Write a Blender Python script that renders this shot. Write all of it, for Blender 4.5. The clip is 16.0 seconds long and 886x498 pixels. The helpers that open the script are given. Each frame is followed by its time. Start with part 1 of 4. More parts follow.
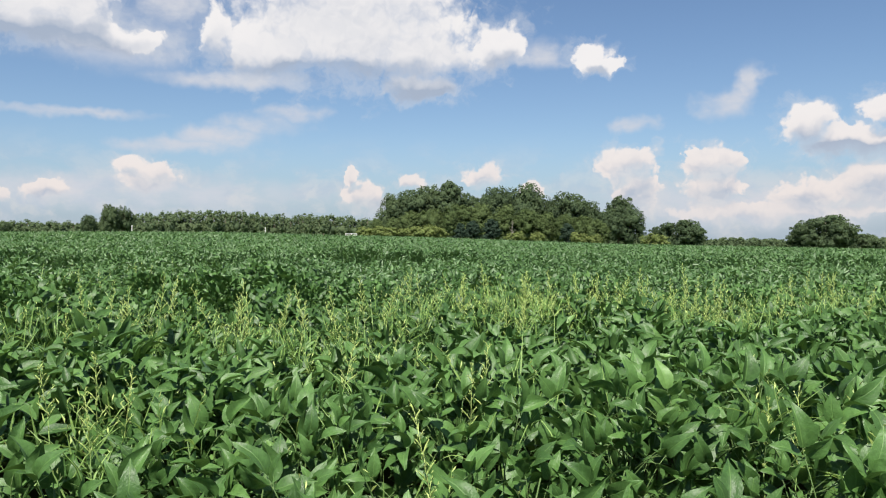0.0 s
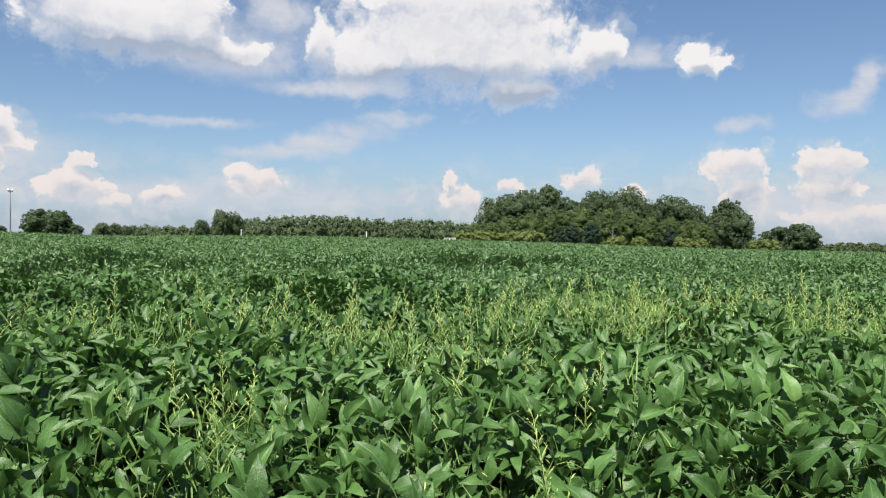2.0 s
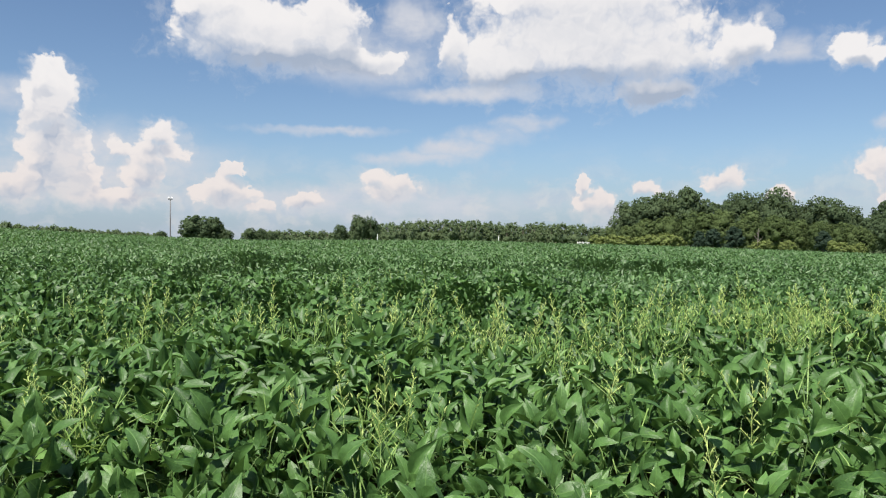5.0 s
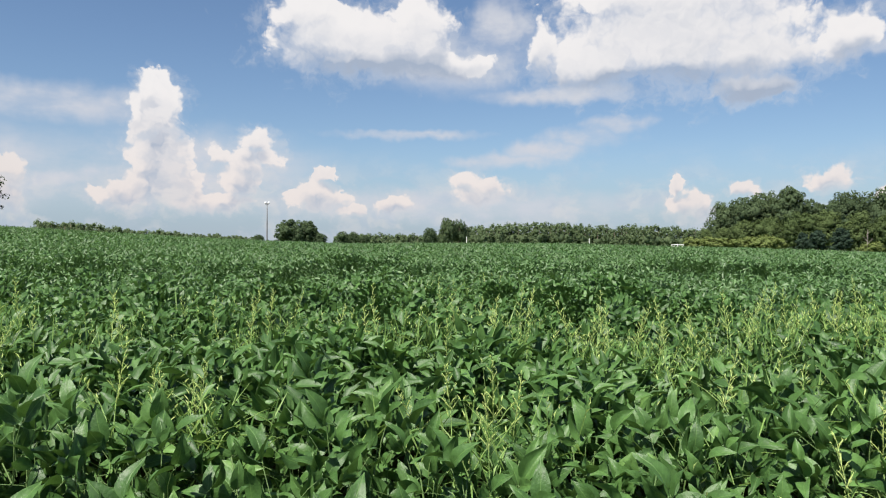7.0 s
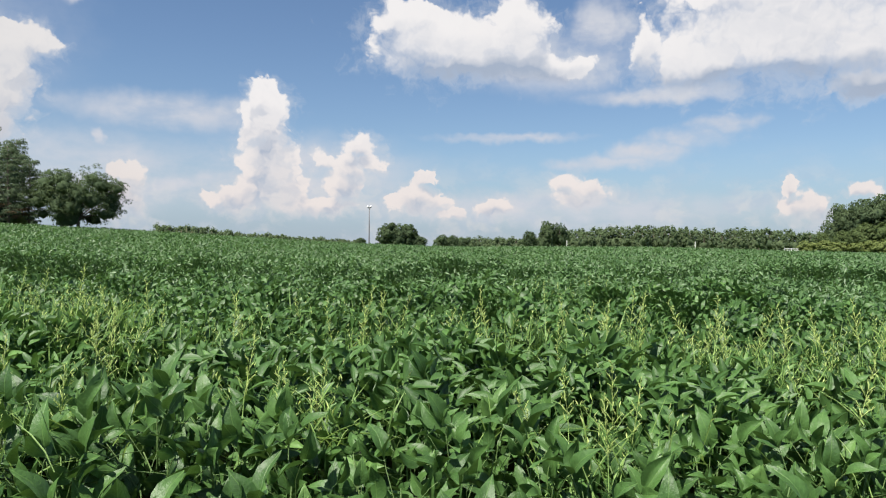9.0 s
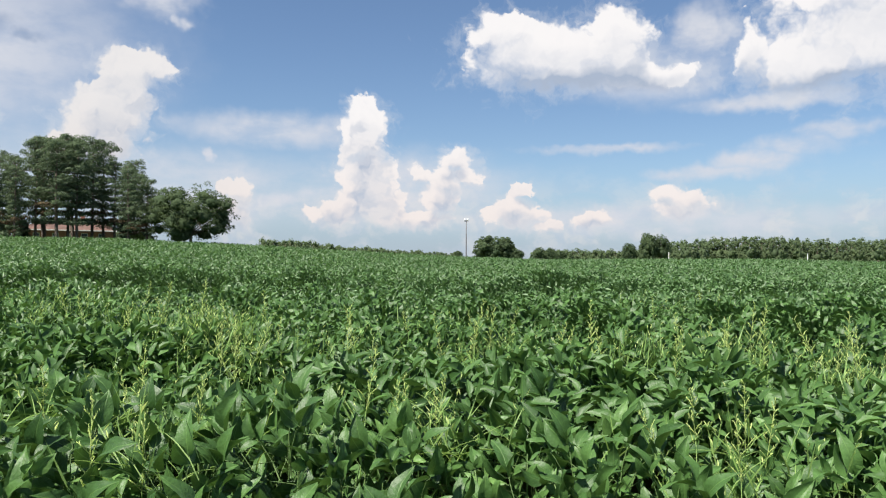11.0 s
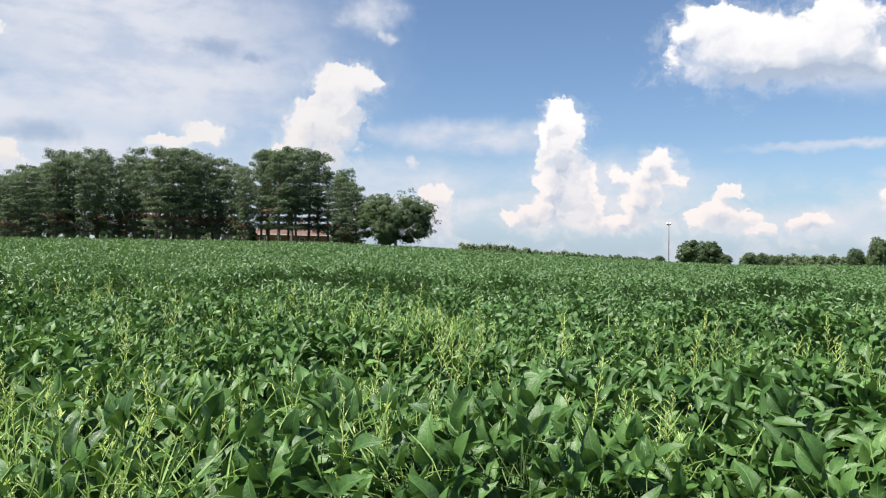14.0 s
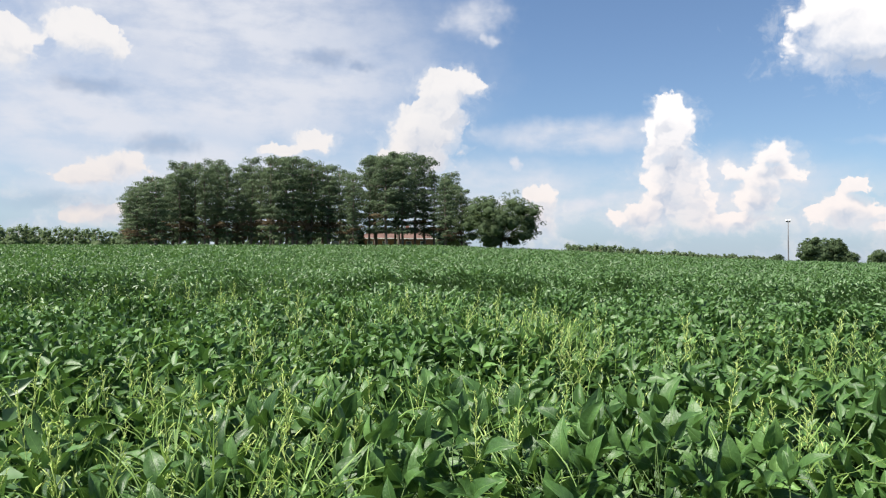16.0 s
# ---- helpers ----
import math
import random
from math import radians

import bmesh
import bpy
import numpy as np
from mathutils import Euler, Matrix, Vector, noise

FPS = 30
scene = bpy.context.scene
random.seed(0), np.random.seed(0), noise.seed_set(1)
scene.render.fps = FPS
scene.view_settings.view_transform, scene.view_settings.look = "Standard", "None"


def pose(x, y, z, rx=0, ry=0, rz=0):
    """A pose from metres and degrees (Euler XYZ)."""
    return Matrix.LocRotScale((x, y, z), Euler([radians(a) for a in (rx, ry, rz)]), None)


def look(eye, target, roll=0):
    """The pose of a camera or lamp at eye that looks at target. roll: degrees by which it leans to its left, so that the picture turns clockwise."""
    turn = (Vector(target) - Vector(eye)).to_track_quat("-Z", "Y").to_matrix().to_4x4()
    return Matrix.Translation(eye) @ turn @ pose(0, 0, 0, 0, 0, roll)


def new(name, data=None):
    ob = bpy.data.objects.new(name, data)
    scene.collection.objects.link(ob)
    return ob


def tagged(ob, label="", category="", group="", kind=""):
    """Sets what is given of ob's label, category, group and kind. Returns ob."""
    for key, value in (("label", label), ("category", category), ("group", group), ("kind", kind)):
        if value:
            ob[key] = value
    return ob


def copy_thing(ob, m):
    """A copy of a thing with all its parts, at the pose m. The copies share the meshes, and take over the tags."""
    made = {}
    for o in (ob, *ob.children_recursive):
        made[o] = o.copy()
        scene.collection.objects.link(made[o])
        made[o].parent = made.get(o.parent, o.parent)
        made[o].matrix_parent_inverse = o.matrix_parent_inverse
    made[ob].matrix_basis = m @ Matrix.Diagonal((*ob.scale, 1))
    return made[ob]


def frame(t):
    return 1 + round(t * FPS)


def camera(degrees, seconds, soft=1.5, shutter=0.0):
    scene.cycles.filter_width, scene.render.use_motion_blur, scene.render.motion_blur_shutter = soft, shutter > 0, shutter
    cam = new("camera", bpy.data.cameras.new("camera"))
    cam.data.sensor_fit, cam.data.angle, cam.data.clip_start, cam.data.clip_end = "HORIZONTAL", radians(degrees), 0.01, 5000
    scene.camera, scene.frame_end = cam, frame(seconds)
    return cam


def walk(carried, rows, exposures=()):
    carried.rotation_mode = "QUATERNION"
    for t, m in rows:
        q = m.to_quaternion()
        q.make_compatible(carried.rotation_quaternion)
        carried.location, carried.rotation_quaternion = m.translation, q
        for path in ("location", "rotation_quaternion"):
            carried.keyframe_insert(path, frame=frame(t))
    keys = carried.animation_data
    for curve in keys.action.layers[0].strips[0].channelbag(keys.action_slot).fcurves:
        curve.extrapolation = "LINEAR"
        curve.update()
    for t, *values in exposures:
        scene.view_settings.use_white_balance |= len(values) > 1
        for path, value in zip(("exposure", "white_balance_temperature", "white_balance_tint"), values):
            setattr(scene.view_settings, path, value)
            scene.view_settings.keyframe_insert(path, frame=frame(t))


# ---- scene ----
# The camera: turned to the left at arm's length, at the edge of the field.
cam = camera(59.84, 16.0, soft=1.15)
EYE, TILT, LEAN = 1.6, -0.8, -0.2
PATH = [
    (0.0, 0.0000, -0.0000, 0.0000, 0.00, 0.00, -0.00),
    (0.5, -0.0158, -0.0022, 0.0016, 2.16, 0.10, 0.01),
    (1.0, -0.0326, -0.0019, 0.0005, 3.90, 0.19, -0.21),
    (1.5, -0.0461, -0.0017, -0.0002, 5.66, 0.29, -0.20),
    (2.0, -0.0570, -0.0038, -0.0012, 7.29, 0.31, -0.23),
    (2.5, -0.0649, -0.0091, -0.0012, 8.64, 0.30, -0.17),
    (3.0, -0.0737, -0.0141, -0.0016, 9.80, 0.28, -0.10),
    (3.5, -0.0885, -0.0220, -0.0006, 11.34, 0.38, -0.32),
    (4.0, -0.1029, -0.0330, 0.0022, 12.72, 0.43, -0.43),
    (4.5, -0.1221, -0.0439, 0.0043, 14.98, 0.52, -0.41),
    (7.0, -0.2091, -0.0754, 0.0065, 23.69, 0.74, -0.36),
    (7.5, -0.2243, -0.0851, 0.0059, 25.55, 0.93, -0.44),
    (8.0, -0.2324, -0.0939, 0.0053, 26.91, 1.07, -0.43),
    (8.5, -0.2487, -0.1013, 0.0047, 29.01, 1.08, -0.30),
    (9.0, -0.2703, -0.1104, 0.0041, 31.05, 0.92, -0.66),
    (11.5, -0.3718, -0.1673, 0.0155, 41.14, 2.16, -0.49),
    (12.0, -0.3937, -0.1819, 0.0180, 44.60, 2.35, -0.53),
    (12.5, -0.4083, -0.1923, 0.0173, 47.08, 2.24, -0.75),
    (13.0, -0.4201, -0.2011, 0.0188, 48.79, 2.37, -1.08),
    (13.5, -0.4364, -0.2111, 0.0188, 50.85, 2.30, -1.36),
    (14.0, -0.4534, -0.2183, 0.0190, 52.79, 1.87, -1.30),
    (14.5, -0.4702, -0.2350, 0.0202, 54.82, 1.87, -1.23),
    (15.0, -0.4777, -0.2526, 0.0236, 56.30, 2.00, -1.22),
    (15.5, -0.4800, -0.2697, 0.0235, 58.39, 2.14, -0.91),
    (16.0, -0.4881, -0.2838, 0.0241, 60.61, 1.88, -0.77),
]
walk(cam, [(t, pose(0, 0, EYE, TILT, LEAN, 0) @ pose(x, y, z, 90 + pitch, roll, yaw)) for t, x, y, z, yaw, pitch, roll in PATH],
     exposures=[(0.0, 0.54), (8.5, 0.52), (13.0, 0.74), (16.0, 0.77)])

# ---- light ----
SUN_EL, SUN_AZ = 57.0, 172.0      # degrees up, and degrees to the left of the first view
sun_dir = Vector((-math.sin(radians(SUN_AZ)) * math.cos(radians(SUN_EL)), math.cos(radians(SUN_AZ)) * math.cos(radians(SUN_EL)), math.sin(radians(SUN_EL))))
lamp = bpy.data.lights.new("sun", "SUN")
lamp.energy, lamp.angle, lamp.color = 6.1, radians(0.53), (1.0, 0.95, 0.86)
sun = new("sun", lamp)
sun.matrix_world = look(sun_dir * 60, (0, 0, 0))

# Clouds as (azimuth to the left, elevation, half width, half height) in degrees.
CUMULUS_A = [
    (1.9, 11.1, 3.1, 1.15), (6.9, 14.7, 9.2, 3.4), (12.6, 13.1, 4.1, 2.2), (1.9, 13.4, 4.6, 2.0), (-4.0, 13.8, 2.0, 1.8), (6.9, 17.4, 7.9, 2.4),
    (16.3, 14.4, 1.2, 2.1), (30.6, 15.0, 5.4, 2.5), (25.6, 15.7, 2.5, 2.4), (27.7, 13.5, 7.5, 1.0), (21.4, 13.3, 1.3, 0.8),
    (33.7, 16.6, 2.5, 1.6), (-11.5, 12.4, 1.9, 0.8), (-10.9, 13.2, 1.2, 0.9), (-25.3, 7.9, 1.7, 1.4),
    (-27.8, 6.5, 2.8, 1.3), (-29.6, 8.5, 1.1, 1.1),
]
CUMULUS_B = [
    (-13.4, 5.4, 2.0, 1.4), (-14.0, 3.4, 1.4, 1.9), (-19.2, 5.3, 2.1, 1.3), (-19.2, 3.6, 2.0, 1.2), (-25.3, 3.0, 2.3, 1.1),
    (-28.7, 3.7, 2.0, 1.5), (5.8, 3.0, 1.6, 1.0), (6.7, 4.3, 0.5, 0.7), (2.3, 4.2, 0.9, 0.6), (-3.0, 4.7, 1.3, 1.0),
    (-6.3, 3.6, 0.9, 0.6), (21.2, 4.4, 2.0, 1.1), (22.3, 5.0, 0.9, 0.6), (27.2, 3.2, 1.4, 0.8), (-23.6, 1.9, 6.5, 0.6),
]
CUMULUS_C = [
    (44.2, 11.0, 1.5, 1.0), (44.2, 9.9, 1.7, 1.4), (44.2, 8.5, 1.7, 1.5), (44.0, 7.1, 1.8, 1.6), (43.9, 5.7, 2.0, 1.6), (43.8, 4.3, 2.7, 1.5),
    (46.4, 3.7, 1.8, 1.0), (41.8, 3.3, 1.8, 0.8), (37.4, 7.5, 1.2, 0.9), (36.5, 6.4, 1.0, 0.65), (38.0, 6.1, 1.3, 1.0),
    (38.3, 4.7, 1.5, 1.3), (39.3, 3.3, 2.3, 0.8), (33.0, 3.7, 2.0, 1.1), (32.4, 5.2, 1.0, 0.5),
    (30.5, 2.7, 0.9, 0.5), (40.0, 6.5, 0.9, 0.7), (53.2, 4.6, 0.9, 1.1),
]
CUMULUS_D = [
    (60.4, 13.2, 2.2, 1.3), (58.6, 13.2, 1.1, 1.0), (60.7, 12.0, 2.0, 1.4), (61.3, 10.7, 2.5, 1.8), (62.0, 9.3, 2.6, 1.8), (62.8, 7.9, 2.9, 1.6),
    (86.2, 15.3, 2.4, 1.3), (90.3, 14.2, 1.8, 1.7), (83.9, 14.6, 1.2, 1.0), (83.4, 6.9, 2.0, 1.1), (85.4, 6.2, 2.2, 0.7), (70.4, 9.3, 1.5, 0.7), (72.6, 8.6, 1.5, 0.5),
    (53.5, 3.4, 1.1, 1.1), (53.5, 5.3, 1.1, 0.5), (84.0, 3.5, 2.7, 0.8),
]
VEILS = [
    (55.3, 7.6, 0.7, 0.5), (47.9, 5.3, 1.6, 0.8), (50.5, 4.6, 2.0, 0.7),
    (58.3, 17.9, 2.4, 1.2), (57.6, 16.6, 0.8, 0.5), (-20.2, 9.4, 1.7, 0.9), (-21.7, 10.8, 1.1, 1.1), (-20.9, 10.0, 1.0, 0.9),
    (19.0, 6.5, 3.2, 0.5), (16.0, 7.2, 3.0, 0.6), (13.2, 8.0, 2.6, 0.65), (11.0, 8.9, 2.0, 0.55), (50.7, 9.5, 6.4, 1.1), (42.1, 5.5, 8.0, 2.4),
    (76.5, 15.9, 10.6, 3.5), (75.7, 11.7, 11.8, 3.6), (88.1, 10.0, 5.6, 2.6), (15.3, 11.2, 4.9, 0.6),
    (-7.5, 13.2, 1.9, 0.9), (-14.0, 8.3, 1.5, 0.5), (19.7, 16.1, 1.9, 2.0), (23.2, 13.6, 5.0, 1.9), (26.5, 8.3, 4.4, 0.32),
    (78.0, 17.5, 15.0, 5.0), (73.0, 13.5, 12.0, 4.5), (86.0, 10.0, 11.0, 4.5), (78.0, 6.5, 14.0, 3.5), (55.8, 5.1, 7.6, 2.5), (-22.0, 2.4, 11.0, 1.5), (24.7, 3.2, 15.0, 1.1),
]
SHADES = [
    (1.7, 10.4, 3.2, 0.6), (6.9, 12.1, 7.6, 0.75), (69.4, 15.1, 1.9, 0.6), (66.7, 14.5, 0.9, 0.4), (85.2, 12.2, 2.5, 0.5),
    (80.4, 8.5, 2.2, 0.7), (87.8, 4.3, 3.7, 0.7), (-28.6, 11.4, 1.8, 0.9), (-27.7, 5.9, 2.8, 0.5), (27.3, 12.8, 6.3, 0.6),
]


class Nodes:
    """Short-hand for node trees."""

    def __init__(self, tree):
        self.tree = tree
        tree.nodes.clear()

    def add(self, kind, ins=(), **props):
        node = self.tree.nodes.new(kind)
        for key, value in props.items():
            setattr(node, key, value)
        for key, value in dict(ins).items():
            if isinstance(value, bpy.types.NodeSocket):
                self.tree.links.new(value, node.inputs[key])
            else:
                node.inputs[key].default_value = value
        return node

    def math(self, op, a, b=0.0, c=0.0, clamp=False):
        return self.add("ShaderNodeMath", {0: a, 1: b, 2: c}, operation=op, use_clamp=clamp).outputs[0]

    def vec(self, op, a, b=(0, 0, 0), c=(0, 0, 0)):
        node = self.add("ShaderNodeVectorMath", {0: a, 1: b, 2: c}, operation=op)
        return node.outputs["Value" if op in ("LENGTH", "DOT_PRODUCT") else "Vector"]

    def ramp(self, x, lo, hi, a=0.0, b=1.0):
        return self.add("ShaderNodeMapRange", {"Value": x, "From Min": lo, "From Max": hi, "To Min": a, "To Max": b}, interpolation_type="SMOOTHSTEP").outputs[0]

    def mix(self, f, a, b, blend="MIX"):
        node = self.add("ShaderNodeMix", {0: f, 6: a, 7: b}, data_type="RGBA", blend_type=blend)
        return node.outputs[2]

    def noise(self, vector, scale, detail=4.0, rough=0.55, colour=False):
        node = self.add("ShaderNodeTexNoise", {"Vector": vector, "Scale": scale, "Detail": detail, "Roughness": rough})
        return node.outputs["Color" if colour else "Fac"]


def build_sky():
    world = bpy.data.worlds.new("sky")
    scene.world = world
    world.use_nodes = True
    n = Nodes(world.node_tree)
    sky = n.add("ShaderNodeTexSky", sky_type="NISHITA", sun_disc=False, sun_elevation=radians(SUN_EL), sun_rotation=radians(-SUN_AZ),
                air_density=1.0, dust_density=0.6, ozone_density=1.6, altitude=120.0)
    way = n.add("ShaderNodeTexCoord").outputs["Generated"]
    xyz = n.add("ShaderNodeSeparateXYZ", {0: way})
    az = n.math("MULTIPLY", n.math("ARCTAN2", n.math("MULTIPLY", xyz.outputs[0], -1.0), xyz.outputs[1]), 57.2958)
    el = n.math("MULTIPLY", n.math("ARCSINE", xyz.outputs[2]), 57.2958)
    flat = n.add("ShaderNodeCombineXYZ", {0: az, 1: el, 2: 0.0}).outputs[0]
    # billows: two scales of warp
    big = n.vec("SUBTRACT", n.noise(flat, 0.42, 3.0, 0.6, True), (0.5, 0.5, 0.5))
    fine = n.vec("SUBTRACT", n.noise(flat, 1.7, 4.0, 0.6, True), (0.5, 0.5, 0.5))
    warped = n.vec("MULTIPLY_ADD", big, (2.6, 1.9, 0.0), flat)
    smooth = warped
    tiny = n.vec("SUBTRACT", n.noise(flat, 3.6, 3.0, 0.5, True), (0.5, 0.5, 0.5))
    warped = n.vec("MULTIPLY_ADD", fine, (0.6, 0.5, 0.0), warped)
    warped = n.vec("MULTIPLY_ADD", tiny, (0.2, 0.18, 0.0), warped)

    def field(at, blobs, soft):
        d = None
        for a, e, w, h in blobs:
            q = n.vec("LENGTH", n.vec("MULTIPLY_ADD", at, (1 / w, 1 / h, 0), (-a / w, -e / h, 0)))
            d = q if d is None else n.math("SMOOTH_MIN", d, q, soft)
        return d

    heaps = CUMULUS_A + CUMULUS_B + CUMULUS_C + CUMULUS_D
    d_high = field(warped, CUMULUS_A, 0.22)
    d_low = field(warped, CUMULUS_B + CUMULUS_C + CUMULUS_D, 0.22)
    rise = n.add("ShaderNodeCombineXYZ", {0: 0.25, 1: n.ramp(el, 3.0, 11.0, 0.6, 1.5), 2: 0.0}).outputs[0]
    lit = field(n.vec("ADD", smooth, rise), heaps, 0.35)

    # cauliflower heads at three sizes, and the same heads a little towards the sun
    def puffs(at, scale, soft):
        cell = n.add("ShaderNodeTexVoronoi", {"Vector": at, "Scale": scale, "Smoothness": soft, "Randomness": 1.0}, voronoi_dimensions="2D", feature="SMOOTH_F1")
        return cell.outputs["Distance"]

    def heads(at):
        return n.math("ADD", n.math("MULTIPLY", puffs(at, 0.5, 0.3), 0.55), n.math("ADD", n.math("MULTIPLY", puffs(at, 1.15, 0.25), 0.35), n.math("MULTIPLY", puffs(at, 2.7, 0.2), 0.2)))
    puff = heads(smooth)
    folds = n.noise(smooth, 0.42, 3.0, 0.5)
    slope = n.math("SUBTRACT", n.noise(n.vec("ADD", smooth, (0.4, 0.6, 0.0)), 0.42, 3.0, 0.5), folds)
    ragged = n.noise(flat, 0.75, 6.0, 0.56)
    rag = n.math("SUBTRACT", ragged, 0.5)
    bump_out = n.math("SUBTRACT", puff, 0.42)
    d_high = n.math("ADD", n.math("ADD", d_high, n.math("MULTIPLY", rag, 0.4)), n.math("MULTIPLY", bump_out, 0.5))
    d_low = n.math("SUBTRACT", n.math("ADD", n.math("ADD", d_low, n.math("MULTIPLY", rag, 0.45)), n.math("MULTIPLY", bump_out, 0.7)), 0.08)
    low = n.ramp(n.math("SUBTRACT", d_high, d_low), -0.1, 0.1)
    d = n.math("MINIMUM", d_high, d_low)
    edge = n.math("MULTIPLY", n.ramp(lit, 0.55, 1.05, 0.3, 0.84), n.ramp(n.noise(flat, 0.3, 2.0), 0.3, 0.7, 0.74, 1.1))
    heap = n.ramp(d, 1.12, n.math("ADD", edge, 0.1))
    # the feet of the low heaps melt into the haze
    foot = n.math("MULTIPLY", n.ramp(lit, 0.85, 0.2), n.ramp(el, 9.0, 4.0))
    heap = n.math("MULTIPLY", heap, n.math("SUBTRACT", 1.0, n.math("MULTIPLY", foot, 0.45)))
    # thin shreds round the heaps
    shreds = n.math("ADD", d, n.math("MULTIPLY", n.math("SUBTRACT", n.noise(n.vec("MULTIPLY_ADD", big, (3.0, 2.0, 0.0), flat), 0.6, 6.0, 0.62), 0.5), 2.6))
    shreds = n.ramp(shreds, 1.55, 0.7, 0.0, 0.36)
    wisp_at = n.vec("MULTIPLY_ADD", big, (5.0, 1.6, 0.0), flat)
    wisp_grain = n.noise(n.vec("MULTIPLY", flat, (0.45, 1.0, 1.0)), 0.45, 5.0, 0.58)
    wisp = n.math("MULTIPLY", n.ramp(field(wisp_at, VEILS, 0.4), 1.6, 0.2), n.ramp(wisp_grain, 0.28, 0.62, n.ramp(az, 52.0, 66.0, 0.42, 0.6), 0.97))
    bank = n.noise(n.vec("MULTIPLY_ADD", fine, (0.8, 0.6, 0.0), n.vec("MULTIPLY", flat, (0.55, 1.0, 1.0))), 0.42, 5.0, 0.55)
    bank = n.math("MULTIPLY", n.ramp(bank, 0.45, 0.60), n.ramp(el, 8.0, 2.5, 0.0, 0.42))
    # scattered clouds over the rest of the sky
    over = n.ramp(n.noise(n.vec("MULTIPLY", way, (1.0, 1.0, 1.6)), 3.2, 6.0, 0.55), 0.53, 0.66)
    outside = n.math("MAXIMUM", n.ramp(el, 21.0, 27.0), n.math("MAXIMUM", n.ramp(az, 96.0, 104.0), n.ramp(az, -36.0, -44.0)))
    over = n.math("MULTIPLY", over, n.math("MULTIPLY", outside, n.ramp(el, 1.0, 6.0)))
    # tops bright, deep and lower parts greyer
    deep = n.ramp(lit, 0.95, 0.2)
    billow = n.math("ADD", n.math("MULTIPLY", n.noise(smooth, 0.5, 2.0, 0.5), 0.6), n.math("MULTIPLY", n.noise(smooth, 1.3, 2.0, 0.5), 0.4))
    grey = n.math("ADD", n.math("MULTIPLY", n.ramp(lit, 1.1, 0.5), n.ramp(el, 4.0, 11.0, 0.2, 0.13)), n.math("MULTIPLY", n.math("MULTIPLY", n.ramp(billow, 0.40, 0.62), deep), n.ramp(el, 4.0, 11.0, 0.6, 0.14)))
    shade = n.ramp(field(wisp_at, SHADES, 0.3), 1.5, 0.2)
    crease = n.math("MULTIPLY", n.math("ADD", n.math("MULTIPLY", n.ramp(puff, 0.4, 0.72), 0.25), n.ramp(slope, 0.0, 0.14, 0.0, 0.4)), n.ramp(lit, 1.25, 0.7, 0.25, 1.0))
    crease = n.math("MULTIPLY", crease, n.math("ADD", n.math("MULTIPLY", low, 0.5), 0.22))
    # flat grey bases of the broad clouds
    base = n.ramp(field(n.vec("ADD", smooth, (-0.2, -1.5, 0.0)), CUMULUS_A, 0.35), 0.75, 1.35)
    base = n.math("MULTIPLY", n.math("MULTIPLY", base, n.ramp(lit, 1.0, 0.6)), n.math("SUBTRACT", 0.55, n.math("MULTIPLY", low, 0.55)))
    grey = n.math("ADD", n.math("ADD", n.math("ADD", grey, base), crease), n.math("MULTIPLY", shade, 0.75), clamp=True)
    white = n.mix(n.ramp(el, 2.0, 12.0), (3.78, 3.46, 3.34, 1), (4.0, 3.9, 3.9, 1))
    dull = n.mix(n.ramp(el, 2.0, 12.0), (2.0, 2.25, 2.75, 1), (1.8, 2.12, 2.68, 1))
    paler = n.ramp(az, 44.0, 64.0, 1.03, 0.9)
    white = n.mix(1.0, white, n.add("ShaderNodeCombineXYZ", {0: paler, 1: paler, 2: paler}).outputs[0], "MULTIPLY")
    cloud = n.mix(grey, white, dull)
    blue = n.mix(1.0, sky.outputs[0], (0.432, 0.472, 0.520, 1), "MULTIPLY")
    haze = n.mix(n.ramp(el, 8.0, 0.5, 0.0, 0.66), blue, (1.62, 2.1, 2.82, 1))
    air = n.mix(wisp, haze, n.mix(shade, (2.95, 3.05, 3.35, 1), (1.9, 2.12, 2.6, 1)))
    air = n.mix(shreds, air, n.mix(n.ramp(el, 2.0, 12.0), (3.3, 3.2, 3.25, 1), (3.2, 3.3, 3.5, 1)))
    air = n.mix(bank, air, n.mix(n.ramp(billow, 0.4, 0.6), (3.4, 3.3, 3.3, 1), (2.35, 2.65, 3.15, 1)))
    air = n.mix(n.math("MULTIPLY", heap, n.ramp(el, 0.5, 3.5, 0.5, 1.0)), air, cloud)
    air = n.mix(over, air, (3.4, 3.4, 3.5, 1))
    back = n.add("ShaderNodeBackground", {"Color": air, "Strength": 0.15})
    out = n.add("ShaderNodeOutputWorld", {"Surface": back.outputs[0]})


build_sky()


# ---- materials ----
def material(name):
    m = bpy.data.materials.new(name)
    m.use_nodes = True
    return m, Nodes(m.node_tree)


